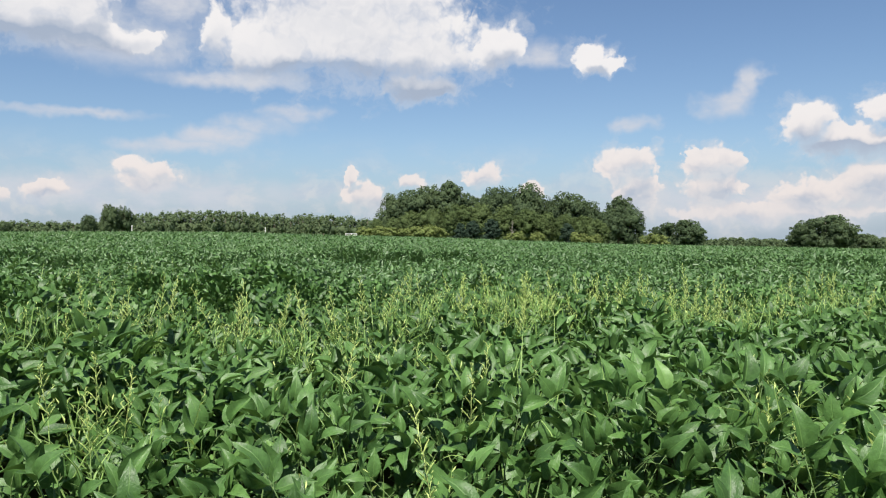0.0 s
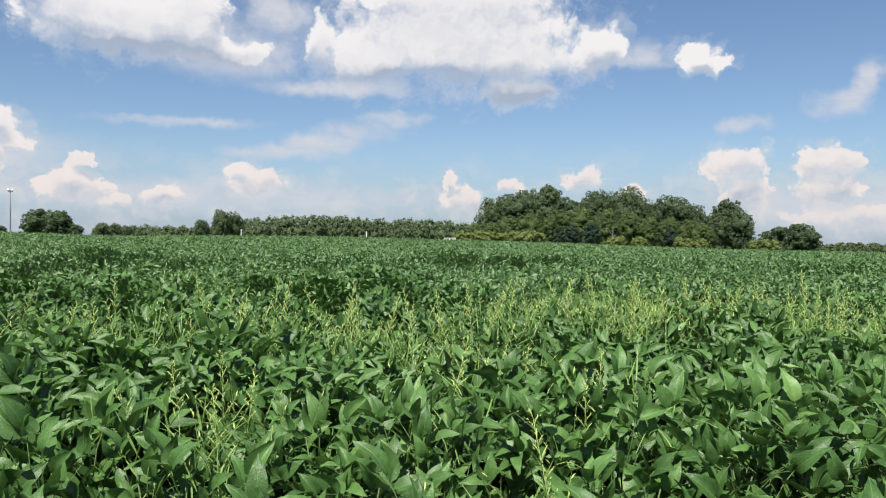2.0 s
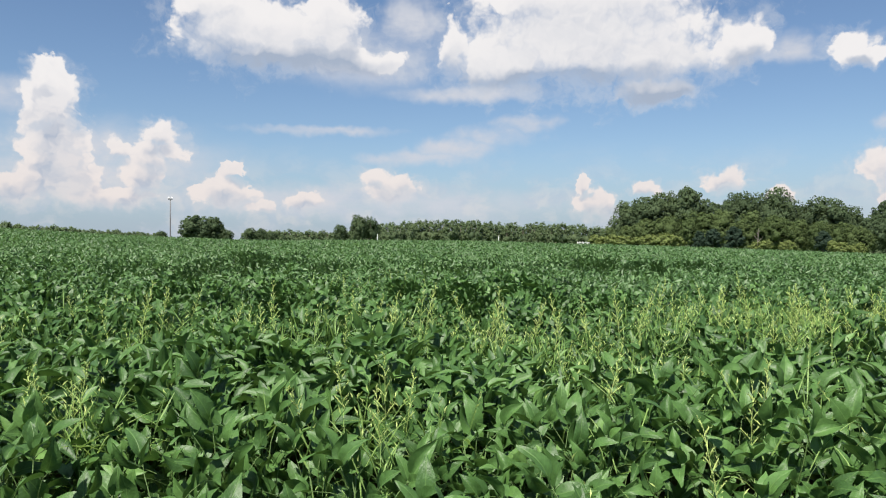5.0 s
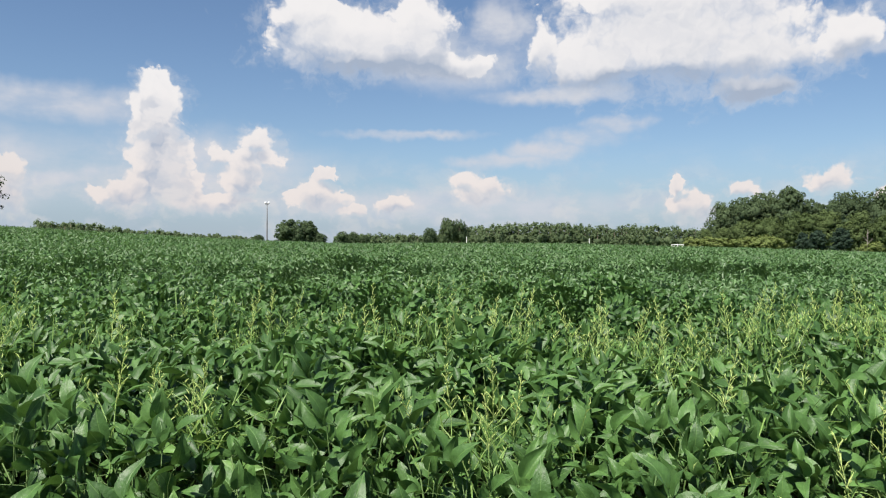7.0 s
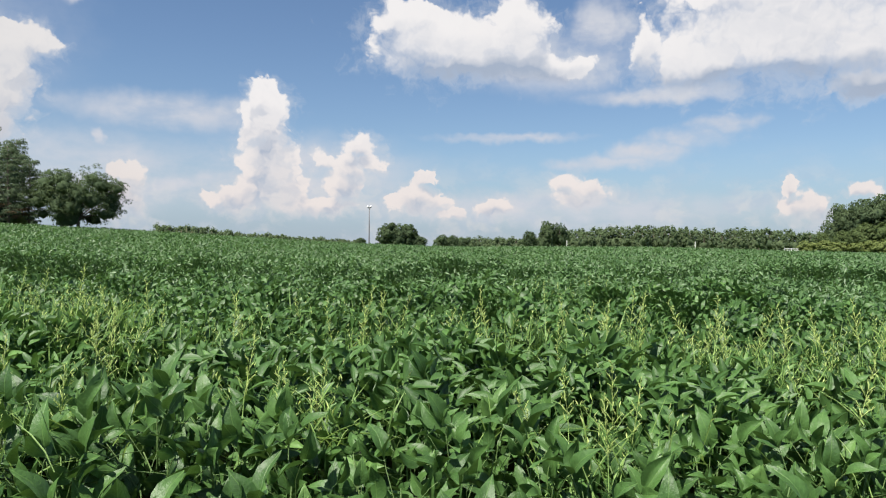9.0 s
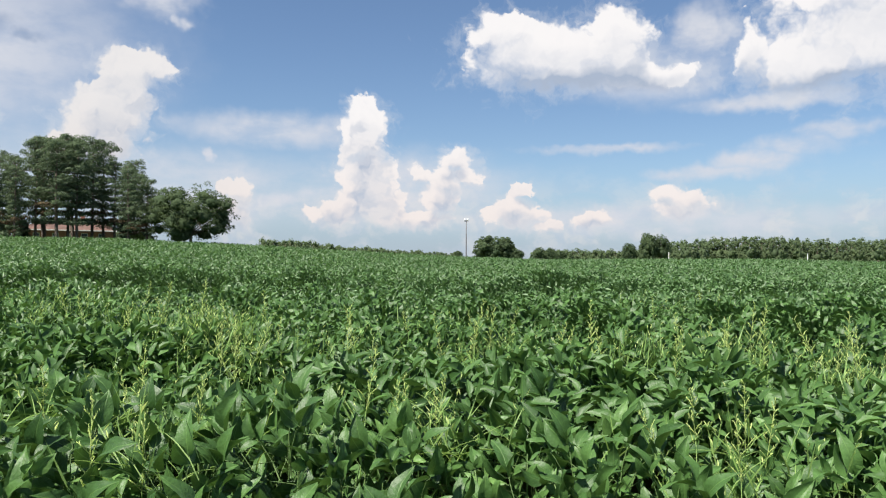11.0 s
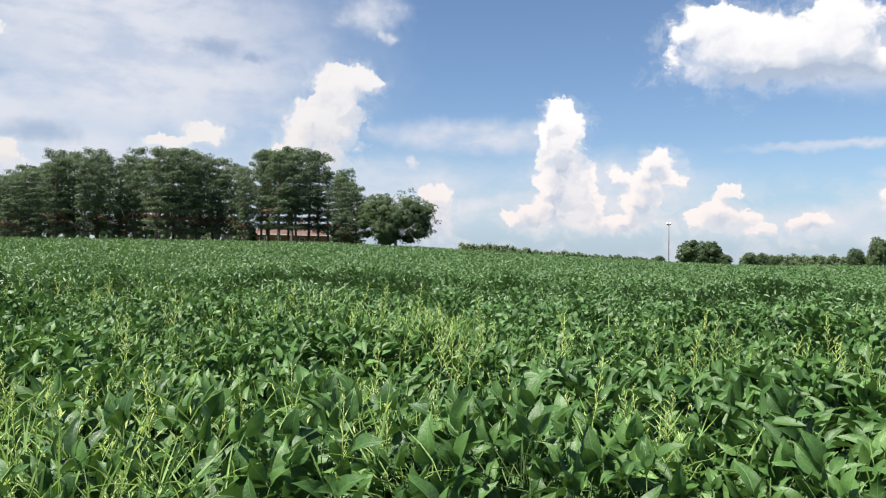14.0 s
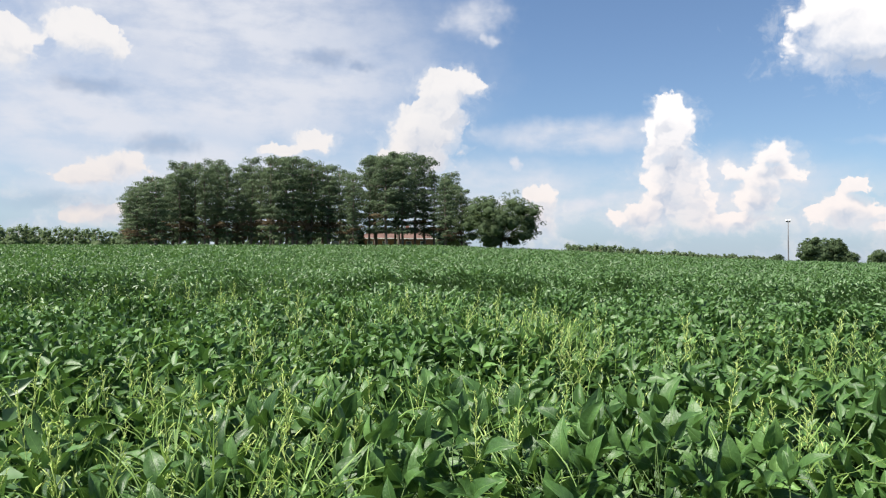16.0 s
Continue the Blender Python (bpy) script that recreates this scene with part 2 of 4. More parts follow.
def leafy(name, dark, light, glow, rough=0.45, through_light=0.3, veins=False, island=True, grain=30.0, spec=0.5, fresh=None, each=False):
    """Foliage: varies leaf by leaf, lets some light through."""
    m, n = material(name)
    if island:
        rnd = n.add("ShaderNodeNewGeometry").outputs["Random Per Island"]
    else:
        rnd = n.add("ShaderNodeObjectInfo").outputs["Random"]
    where = n.add("ShaderNodeNewGeometry").outputs["Position"]
    patch = n.ramp(n.noise(where, 0.35, 3.0), 0.3, 0.7)
    tone = n.math("ADD", n.math("MULTIPLY", rnd, 0.7), n.math("MULTIPLY", patch, 0.3))
    if each:
        own = n.add("ShaderNodeObjectInfo").outputs["Random"]
        tone = n.math("ADD", n.math("MULTIPLY", tone, 0.6), n.math("MULTIPLY", own, 0.4))
    colour = n.mix(tone, (*dark, 1), (*light, 1))
    if fresh:
        colour = n.mix(n.ramp(rnd, 0.955, 0.985), colour, (*fresh, 1))
    speck = n.ramp(n.noise(where, grain, 3.0, 0.65), 0.25, 0.75, 0.80, 1.20)
    colour = n.mix(1.0, colour, n.add("ShaderNodeCombineXYZ", {0: speck, 1: speck, 2: speck}).outputs[0], "MULTIPLY")
    height = n.noise(where, grain * 3, 2.0)
    if veins:
        uv = n.add("ShaderNodeSeparateXYZ", {0: n.add("ShaderNodeUVMap").outputs[0]})
        across = n.math("ABSOLUTE", n.math("SUBTRACT", uv.outputs[0], 0.5))
        rib = n.ramp(across, 0.035, 0.008)
        along = n.math("SUBTRACT", n.math("MULTIPLY", uv.outputs[1], 8.0), n.math("MULTIPLY", across, 5.0))
        side = n.ramp(n.math("ABSOLUTE", n.math("SUBTRACT", n.math("FRACT", along), 0.5)), 0.07, 0.0)
        vein = n.math("MAXIMUM", rib, n.math("MULTIPLY", side, 0.55))
        colour = n.mix(n.math("MULTIPLY", vein, 0.42), colour, (light[0] * 1.7, light[1] * 1.5, light[2] * 1.6, 1))
        height = n.math("SUBTRACT", height, n.math("MULTIPLY", rib, 0.4))
    bump = n.add("ShaderNodeBump", {"Height": height, "Strength": 0.6, "Distance": 0.003}).outputs[0]
    face = n.add("ShaderNodeBsdfPrincipled", {"Base Color": colour, "Roughness": rough, "Specular IOR Level": spec, "Normal": bump}).outputs[0]
    thin = n.add("ShaderNodeBsdfTranslucent", {"Color": n.mix(0.5, colour, (*glow, 1))}).outputs[0]
    n.add("ShaderNodeOutputMaterial", {"Surface": n.add("ShaderNodeMixShader", {0: through_light, 1: face, 2: thin}).outputs[0]})
    return m


def solid(name, dark, light, scale=8.0, rough=0.8, relief=0.4, depth=0.01, metal=0.0, stretch=(1, 1, 1)):
    m, n = material(name)
    at = n.vec("MULTIPLY", n.add("ShaderNodeTexCoord").outputs["Object"], stretch)
    coarse, grain = n.noise(at, scale * 0.2, 3.0), n.noise(at, scale * 4, 4.0, 0.65)
    tone = n.ramp(n.math("ADD", n.math("MULTIPLY", coarse, 0.5), n.math("MULTIPLY", grain, 0.5)), 0.32, 0.68)
    bump = n.add("ShaderNodeBump", {"Height": grain, "Strength": relief, "Distance": depth}).outputs[0]
    face = n.add("ShaderNodeBsdfPrincipled", {"Base Color": n.mix(tone, (*dark, 1), (*light, 1)), "Roughness": rough, "Metallic": metal, "Normal": bump})
    n.add("ShaderNodeOutputMaterial", {"Surface": face.outputs[0]})
    return m


SOY_D, SOY_L, SOY_G = (0.019, 0.054, 0.013), (0.088, 0.180, 0.046), (0.17, 0.34, 0.05)
soy_leaf = leafy("soy_leaf", SOY_D, SOY_L, SOY_G, 0.46, 0.16, grain=45.0, veins=True, island=False, spec=0.36, fresh=(0.12, 0.225, 0.06))
soy_mass = leafy("soy_leaf_mass", SOY_D, SOY_L, SOY_G, 0.46, 0.16, grain=45.0, veins=True, spec=0.36, fresh=(0.12, 0.225, 0.06))
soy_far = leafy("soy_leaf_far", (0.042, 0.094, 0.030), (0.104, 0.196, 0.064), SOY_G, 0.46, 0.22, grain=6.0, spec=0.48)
# Much darker than the leaves: shade inside the crop put into the colour.
soy_under_shade = leafy("soy_understory_shade", (0.014, 0.034, 0.009), (0.034, 0.070, 0.018), SOY_G, 0.9, 0.1, grain=9.0, spec=0.05)
soy_stem = solid("soy_stem", (0.06, 0.12, 0.03), (0.12, 0.19, 0.05), 40, 0.6)
weed_green = leafy("weed_green", (0.14, 0.27, 0.06), (0.28, 0.42, 0.12), (0.40, 0.58, 0.11), 0.5, 0.35, island=False, grain=60)
weed_seed = leafy("weed_seed", (0.38, 0.50, 0.14), (0.58, 0.68, 0.25), (0.66, 0.78, 0.22), 0.6, 0.36, island=True, grain=90)
oak_leaf = leafy("oak_leaf", (0.050, 0.080, 0.043), (0.102, 0.140, 0.068), (0.17, 0.23, 0.08), 0.7, 0.32, grain=4.0, spec=0.1, each=True)
mid_leaf = leafy("field_tree_leaf", (0.060, 0.092, 0.034), (0.115, 0.155, 0.060), (0.17, 0.23, 0.06), 0.7, 0.3, grain=4.0, spec=0.1, each=True)
cedar_leaf = leafy("cedar_needles", (0.026, 0.048, 0.034), (0.060, 0.092, 0.058), (0.08, 0.13, 0.06), 0.7, 0.25, grain=4.0, spec=0.1, each=True)
dry_needles = leafy("dry_needles", (0.10, 0.075, 0.045), (0.18, 0.135, 0.085), (0.20, 0.15, 0.08), 0.8, 0.3, grain=5.0, spec=0.05)
olive_leaf = leafy("olive_leaf", (0.105, 0.145, 0.045), (0.21, 0.25, 0.085), (0.26, 0.32, 0.07), 0.7, 0.3, grain=4.0, spec=0.12)
pine_leaf = leafy("pine_needles", (0.070, 0.108, 0.066), (0.150, 0.192, 0.106), (0.17, 0.24, 0.11), 0.7, 0.34, grain=5.0, spec=0.1, each=True)
# Haze over the far belts is mixed into this paler, bluer leaf colour.
hazy_wood_leaf = leafy("hazy_woodland_leaf", (0.074, 0.112, 0.060), (0.142, 0.188, 0.094), (0.20, 0.27, 0.10), 0.7, 0.42, grain=2.0, spec=0.08)
bark = solid("bark", (0.07, 0.055, 0.042), (0.19, 0.155, 0.125), 6, 0.9, 0.8, 0.03, stretch=(1, 1, 0.25))
dead_bark = solid("dead_bark", (0.17, 0.15, 0.125), (0.29, 0.26, 0.22), 6, 0.9, 0.6, 0.03, stretch=(1, 1, 0.25))
brick_red = solid("brick_wall", (0.22, 0.10, 0.07), (0.36, 0.19, 0.14), 5, 0.85, 0.5)
roof_brown = solid("roof_shingle", (0.085, 0.048, 0.038), (0.16, 0.092, 0.075), 4, 0.85, 0.6)
white_paint = solid("white_paint", (0.70, 0.70, 0.68), (0.84, 0.84, 0.82), 3, 0.5, 0.2)
pole_wood = solid("weathered_pole", (0.11, 0.11, 0.115), (0.20, 0.20, 0.205), 5, 0.85, 0.5, stretch=(1, 1, 0.15))
lamp_white = solid("lamp_housing", (0.75, 0.77, 0.80), (0.88, 0.89, 0.90), 3, 0.35, 0.1)
window_glass, _n = material("window_glass")
_n.add("ShaderNodeOutputMaterial", {"Surface": _n.add("ShaderNodeBsdfPrincipled", {"Base Color": (0.03, 0.035, 0.04, 1), "Roughness": 0.08}).outputs[0]})


def ground_material():
    """Bare soil between the plants, rough grass beyond the crop."""
    m, n = material("field_soil_and_grass")
    at = n.add("ShaderNodeNewGeometry").outputs["Position"]
    grain, coarse = n.noise(at, 14.0, 5.0, 0.65), n.noise(at, 0.12, 4.0)
    dirt = n.mix(grain, (0.04, 0.03, 0.02, 1), (0.12, 0.09, 0.06, 1))
    grass = n.mix(n.ramp(coarse, 0.3, 0.7), (0.045, 0.085, 0.025, 1), (0.10, 0.15, 0.05, 1))
    grass = n.mix(n.ramp(grain, 0.3, 0.7), grass, (0.07, 0.11, 0.03, 1))
    r = n.vec("LENGTH", n.vec("MULTIPLY", at, (1, 1, 0)))
    xyz = n.add("ShaderNodeSeparateXYZ", {0: at})
    verge = n.ramp(n.math("ADD", n.math("MULTIPLY", xyz.outputs[0], -0.5), n.math("MULTIPLY", xyz.outputs[1], 0.86)), 0.9, 0.3)
    colour = n.mix(n.math("MAXIMUM", verge, n.ramp(r, 150.0, 170.0)), dirt, grass)
    bump = n.add("ShaderNodeBump", {"Height": grain, "Strength": 0.8, "Distance": 0.03}).outputs[0]
    n.add("ShaderNodeOutputMaterial", {"Surface": n.add("ShaderNodeBsdfPrincipled", {"Base Color": colour, "Roughness": 0.95, "Normal": bump}).outputs[0]})
    return m


# ---- terrain ----
CREST = 140.0
RISE_AZ = [-180, -60, -30, -13, 0, 16, 24, 31, 39, 47, 55, 62, 70, 80, 92, 120, 180]
RISE_EL = [0, -0.6, -0.58, -0.37, 0.06, 0.42, 0.40, 0.35, 0.60, 1.02, 1.42, 1.66, 1.64, 1.53, 1.38, 0.9, 0]
CANOPY = 1.02


def polar(az, r):
    a = np.radians(az)
    return -np.sin(a) * r, np.cos(a) * r


def ground_z(x, y):
    """Height of the soil: a gentle rise to a crest that differs with the direction."""
    x, y = np.asarray(x, float), np.asarray(y, float)
    r = np.hypot(x, y)
    slope = np.tan(np.radians(np.interp(np.degrees(np.arctan2(-x, y)), RISE_AZ, RISE_EL)))
    top = (EYE - CANOPY) + CREST * slope
    near = top * np.clip(r / CREST, 0, 1) ** 1.3
    beyond = np.maximum(r - CREST, 0)
    return near + beyond * (np.minimum(slope, 0) - 0.0025) + np.minimum(beyond, 45) * np.maximum(slope, 0) * 0.9


def gz(x, y):
    return float(ground_z(x, y))


LANE_AZ = [-33, -13, 0, 11, 19, 28, 40, 55, 64, 79, 94]
LANE_R = [22.0, 21.9, 20.3, 18.3, 17.9, 17.2, 16.1, 16.2, 15.9, 14.5, 14.0]


def lane_lines(x, y):
    """Distance beyond each of two curved planter lanes, and how strongly each shows."""
    r, a = np.hypot(x, y), np.degrees(np.arctan2(-x, y))
    c1 = 9.3 + 0.02 * (a - 24) + 0.2 * np.sin(a * 0.35)
    c2 = np.interp(a, LANE_AZ, LANE_R) + 0.35 * np.sin(a * 0.31) + 0.15 * np.sin(a * 0.83)
    s1 = np.clip(1.2 - np.abs(a - 23) / 16, 0, 1) ** 0.5
    s2 = 0.75 + 0.25 * np.sin(a * 0.23 + 0.6)
    return r - c1, s1, r - c2, s2


def lanes(x, y, far=0.0):
    """0..1: how far the stand sinks in the lanes; far: how much farther out the band lies."""
    d1, s1, d2, s2 = lane_lines(x, y)
    d1, d2 = d1 - 0.6 * far, d2 - far
    def dip(d, back, front):
        return 1 / (1 + np.exp(np.clip(-(d + back) / 0.12, -60, 60))) / (1 + np.exp(np.clip((d - front) / 0.04, -60, 60)))
    return np.clip(s1 * dip(d1, 1.0, 0.0) + s2 * dip(d2, 2.0, 0.0), 0, 1)


def near_row(x, y):
    """Distance beyond the gap between the first two rows of plants, and -1..1: lower before it, higher behind it."""
    r, a = np.hypot(x, y), np.degrees(np.arctan2(-x, y))
    d = r - (2.46 + 0.12 * np.sin(a * 0.13) + 0.06 * np.sin(a * 0.37 + 1))
    strength = np.clip(1.3 - np.abs(a - 18) / 38, 0, 1)
    return d, strength * np.tanh(d / 0.1) * np.exp(-np.abs(d) / 0.7)


def canopy_top(x, y):
    x, y = np.asarray(x, float), np.asarray(y, float)
    wave = 0.06 * np.sin(x * 1.9 + 0.7 * np.sin(y * 1.3)) + 0.06 * np.sin(y * 2.3 + 1.1 * np.sin(x * 0.9)) + 0.03 * np.sin(x * 4.7 + y * 3.9)
    d1, s1, d2, s2 = lane_lines(x, y)
    bank = 0.11 * s1 / (1 + np.exp(np.clip(-d1 / 0.05, -60, 60))) * np.exp(-np.maximum(d1, 0) / 3.0) + 0.24 * s2 / (1 + np.exp(np.clip(-d2 / 0.06, -60, 60))) * np.exp(-np.maximum(d2, 0) / 9.0)
    wave = wave + 0.06 * near_row(x, y)[1]
    return ground_z(x, y) + CANOPY - 0.04 + wave - 0.42 * lanes(x, y) + bank


# ---- mesh helpers ----
def raw_mesh(name, verts, tris, mats, uv=None, smooth=True, index=None, normals=None):
    """A mesh from arrays; tris is (n, 3)."""
    me = bpy.data.meshes.new(name)
    verts, tris = np.asarray(verts, np.float32), np.asarray(tris, np.int32)
    me.vertices.add(len(verts))
    me.vertices.foreach_set("co", verts.ravel())
    me.loops.add(tris.size)
    me.loops.foreach_set("vertex_index", tris.ravel())
    me.polygons.add(len(tris))
    me.polygons.foreach_set("loop_start", np.arange(0, tris.size, 3, dtype=np.int32))
    me.polygons.foreach_set("loop_total", np.full(len(tris), 3, np.int32))
    me.polygons.foreach_set("use_smooth", np.full(len(tris), smooth))
    for m in mats:
        me.materials.append(m)
    if index is not None:
        me.polygons.foreach_set("material_index", np.asarray(index, np.int32))
    if uv is not None:
        layer = me.uv_layers.new(name="UVMap")
        layer.data.foreach_set("uv", np.asarray(uv, np.float32)[tris.ravel()].ravel())
    me.update()
    me.validate()
    if normals is not None:
        me.normals_split_custom_set_from_vertices(np.asarray(normals, np.float32))
    return me


def part(name, data, mat, parent, label=""):
    """Links a bmesh or a mesh as one object under a thing or a part."""
    if isinstance(data, bmesh.types.BMesh):
        me = bpy.data.meshes.new(name)
        data.to_mesh(me)
        data.free()
        me.materials.append(mat)
        data = me
    ob = new(name, data)
    ob.parent = parent
    return tagged(ob, label)


def unit(v):
    return v / np.maximum(np.linalg.norm(v, axis=-1, keepdims=True), 1e-9)


class Soup:
    """Collects triangles of many small pieces into one mesh."""

    def __init__(self):
        self.v, self.t, self.u, self.m, self.w, self.n = [], [], [], [], [], 0

    def put(self, verts, tris, uv=None, mat=0, normals=None):
        verts = np.asarray(verts, float).reshape(-1, 3)
        self.w.append(np.zeros((len(verts), 3)) if normals is None else normals)
        self.v.append(verts)
        self.t.append(np.asarray(tris, int) + self.n)
        self.u.append(np.zeros((len(verts), 2)) + 0.25 if uv is None else np.asarray(uv))
        self.m.append(np.full(len(tris), mat))
        self.n += len(verts)

    def batch(self, template, tris, uv, P, S, D, U, width, length, mat=0, normals=None):
        """Copies of a template (x across, y along, z up) at P with axes S, D, U."""
        k = len(template)
        T = np.asarray(template, float)
        w, l = np.asarray(width).reshape(-1, 1, 1), np.asarray(length).reshape(-1, 1, 1)
        V = P[:, None] + T[None, :, :1] * w * S[:, None] + T[None, :, 1:2] * l * D[:, None] + T[None, :, 2:3] * l * U[:, None]
        F = np.asarray(tris)[None] + (np.arange(len(P)) * k)[:, None, None]
        self.put(V.reshape(-1, 3), F.reshape(-1, 3), None if uv is None else np.tile(uv, (len(P), 1)), mat, None if normals is None else np.repeat(normals, k, 0))

    def tube(self, path, radii, sides=5, mat=0):
        path = np.asarray(path, float)
        ring = []
        for i, p in enumerate(path):
            d = unit(path[min(i + 1, len(path) - 1)] - path[max(i - 1, 0)])
            s = unit(np.cross(d, (0.31, 0.95, 0.05) if abs(d[1]) < 0.9 else (1, 0, 0)))
            u = np.cross(s, d)
            a = np.arange(sides) * 2 * np.pi / sides
            ring.append(p + radii[i] * (np.cos(a)[:, None] * s + np.sin(a)[:, None] * u))
        tris = []
        for i in range(len(path) - 1):
            for j in range(sides):
                a, b, c, d = i * sides + j, i * sides + (j + 1) % sides, (i + 1) * sides + (j + 1) % sides, (i + 1) * sides + j
                tris += [(a, b, c), (a, c, d)]
        e = (len(path) - 1) * sides
        tris += [(e, e + j, e + j + 1) for j in range(1, sides - 1)]
        self.put(np.concatenate(ring), tris, None, mat)

    def mesh(self, name, mats, smooth=True):
        turned = np.concatenate(self.w)
        return raw_mesh(name, np.concatenate(self.v), np.concatenate(self.t), mats, np.concatenate(self.u), smooth, np.concatenate(self.m), turned if turned.any() else None)


def leaf_shape(stations, widths, fold, droop, wave=0.0):
    """A pointed leaf with a folded midrib, as vertices, triangles and uv."""
    V, U, tris, rows = [], [], [], []
    for i, (s, w) in enumerate(zip(stations, widths)):
        z = -droop * s * s
        if w == 0:
            rows.append([len(V)])
            V.append((0, s, z))
            U.append((0.5, s))
        else:
            rows.append([len(V), len(V) + 1, len(V) + 2])
            lift = fold * w + wave * math.sin(i * 2.3)
            V += [(-w / 2, s, z + lift), (0, s, z), (w / 2, s, z + fold * w - wave * math.sin(i * 1.7 + 1))]
            U += [(0.5 - w / 2, s), (0.5, s), (0.5 + w / 2, s)]
    for a, b in zip(rows, rows[1:]):
        if len(a) == 1:
            tris += [(a[0], b[1], b[0]), (a[0], b[2], b[1])]
        elif len(b) == 1:
            tris += [(a[0], a[1], b[0]), (a[1], a[2], b[0])]
        else:
            for k in (0, 1):
                tris += [(a[k], a[k + 1], b[k + 1]), (a[k], b[k + 1], b[k])]
    return np.array(V), np.array(tris), np.array(U)


def blade_shape(fold, droop, curl, twist):
    """A pointed leaflet with five columns: folded midrib, puckered between the side veins, margins curled and uneven."""
    stations, widths = (0, 0.08, 0.22, 0.40, 0.60, 0.78, 0.91, 1.0), (0, 0.52, 0.88, 1.0, 0.86, 0.54, 0.23, 0)
    V, U, tris, rows = [], [], [], []
    for i, (s, w) in enumerate(zip(stations, widths)):
        z = 0.06 * math.sin(3.1 * s) - droop * s * s
        if w == 0:
            rows.append([len(V)])
            V.append((twist * s * s * 0.2, s, z))
            U.append((0.5, s))
            continue
        rows.append(list(range(len(V), len(V) + 5)))
        for c in (-1.0, -0.5, 0.0, 0.5, 1.0):
            pucker = 0.013 * (1 if i % 2 else -1) if abs(c) == 0.5 else 0.012 * math.sin(i * 2.1 + c)
            lift = fold * abs(c) * w - curl * c * c * w + pucker + twist * c * (s - 0.3) * 0.25
            V.append((c * w / 2 + twist * s * s * 0.2, s - 0.03 * abs(c), z + lift))
            U.append((0.5 + c * w / 2, s))
    for a, b in zip(rows, rows[1:]):
        if len(a) == 1:
            tris += [(a[0], b[k + 1], b[k]) for k in range(4)]
        elif len(b) == 1:
            tris += [(a[k], a[k + 1], b[0]) for k in range(4)]
        else:
            for k in range(4):
                tris += [(a[k], a[k + 1], b[k + 1]), (a[k], b[k + 1], b[k])]
    return np.array(V), np.array(tris), np.array(U)


FINE = [blade_shape(*q) for q in ((0.12, 0.10, 0.05, 0.2), (0.22, 0.25, 0.10, -0.3), (0.08, 0.34, 0.02, 0.35), (0.30, 0.04, 0.16, -0.1), (0.16, 0.45, 0.06, 0.5), (0.26, 0.18, 0.0, -0.5), (0.05, 0.02, 0.08, 0.1))]
MIDDLE = [leaf_shape((0, 0.18, 0.45, 0.75, 1), (0, 0.8, 1.0, 0.62, 0), f, d) for f, d in ((0.10, 0.15), (0.22, 0.3))]
SPEAR = (np.array(((0, 0, 0), (-0.5, 0.4, 0.14), (0, 1, -0.08), (0.5, 0.4, 0.14))), np.array(((0, 2, 1), (0, 3, 2))), np.array(((0.5, 0), (0, 0.4), (0.5, 1), (1, 0.4))))
ROUGH = [SPEAR]
SIMPLE = [(np.array(((0, 0, 0), (-0.47, 0.28, a), (0.47, 0.28, -a), (-0.40, 0.64, b), (0.40, 0.64, -b), (0, 1, -0.2))),
           np.array(((0, 2, 1), (1, 2, 4), (1, 4, 3), (3, 4, 5))), np.array(((0.5, 0), (0.03, 0.28), (0.97, 0.28), (0.1, 0.64), (0.9, 0.64), (0.5, 1)))) for a, b in ((0.06, -0.05), (-0.05, 0.07))]


def frames(n, rng, flat=0.55, lean=None):
    """Random leaf axes: across, along and up; flat: the spread of the tilt in radians."""
    tilt, turn = np.abs(rng.normal(0, flat, n)) + 0.15, rng.uniform(0, 2 * np.pi, n)
    up = np.stack([np.sin(tilt) * np.cos(turn), np.sin(tilt) * np.sin(turn), np.cos(tilt)], 1)
    if lean is not None:
        up = unit(up + np.asarray(lean))
    spin = rng.uniform(0, 2 * np.pi, n)
    d = np.stack([np.cos(spin), np.sin(spin), 0 * spin], 1)
    d = unit(d - up * np.sum(d * up, 1, keepdims=True))
    flip = (d[:, 2] < 0) & (rng.uniform(0, 1, n) < 0.85)
    d[flip] = -d[flip]
    return np.cross(d, up), d, up


# ---- ground ----
def build_ground():
    radii = np.concatenate([[0.4], np.geomspace(0.9, 4500, 90)])
    angles = np.arange(-180, 180, 3.0)
    A, Rr = np.meshgrid(angles, radii)
    x, y = polar(A, Rr)
    V = np.stack([x, y, ground_z(x, y)], -1).reshape(-1, 3)
    V = np.concatenate([V, [[0, 0, gz(0, 0.1)]]])
    m, tris = len(angles), []
    for i in range(len(radii) - 1):
        for j in range(m):
            a, b, c, d = i * m + j, i * m + (j + 1) % m, (i + 1) * m + (j + 1) % m, (i + 1) * m + j
            tris += [(a, b, c), (a, c, d)]
    tris += [(len(V) - 1, (j + 1) % m, j) for j in range(m)]
    ob = new("ground", raw_mesh("ground", V, tris, [ground_material()]))
    tagged(ob, "gently rolling farm soil with grass beyond the crop", "ground", kind="structure")


build_ground()

# ---- soybean field ----
FAN = (-33.0, 93.5)


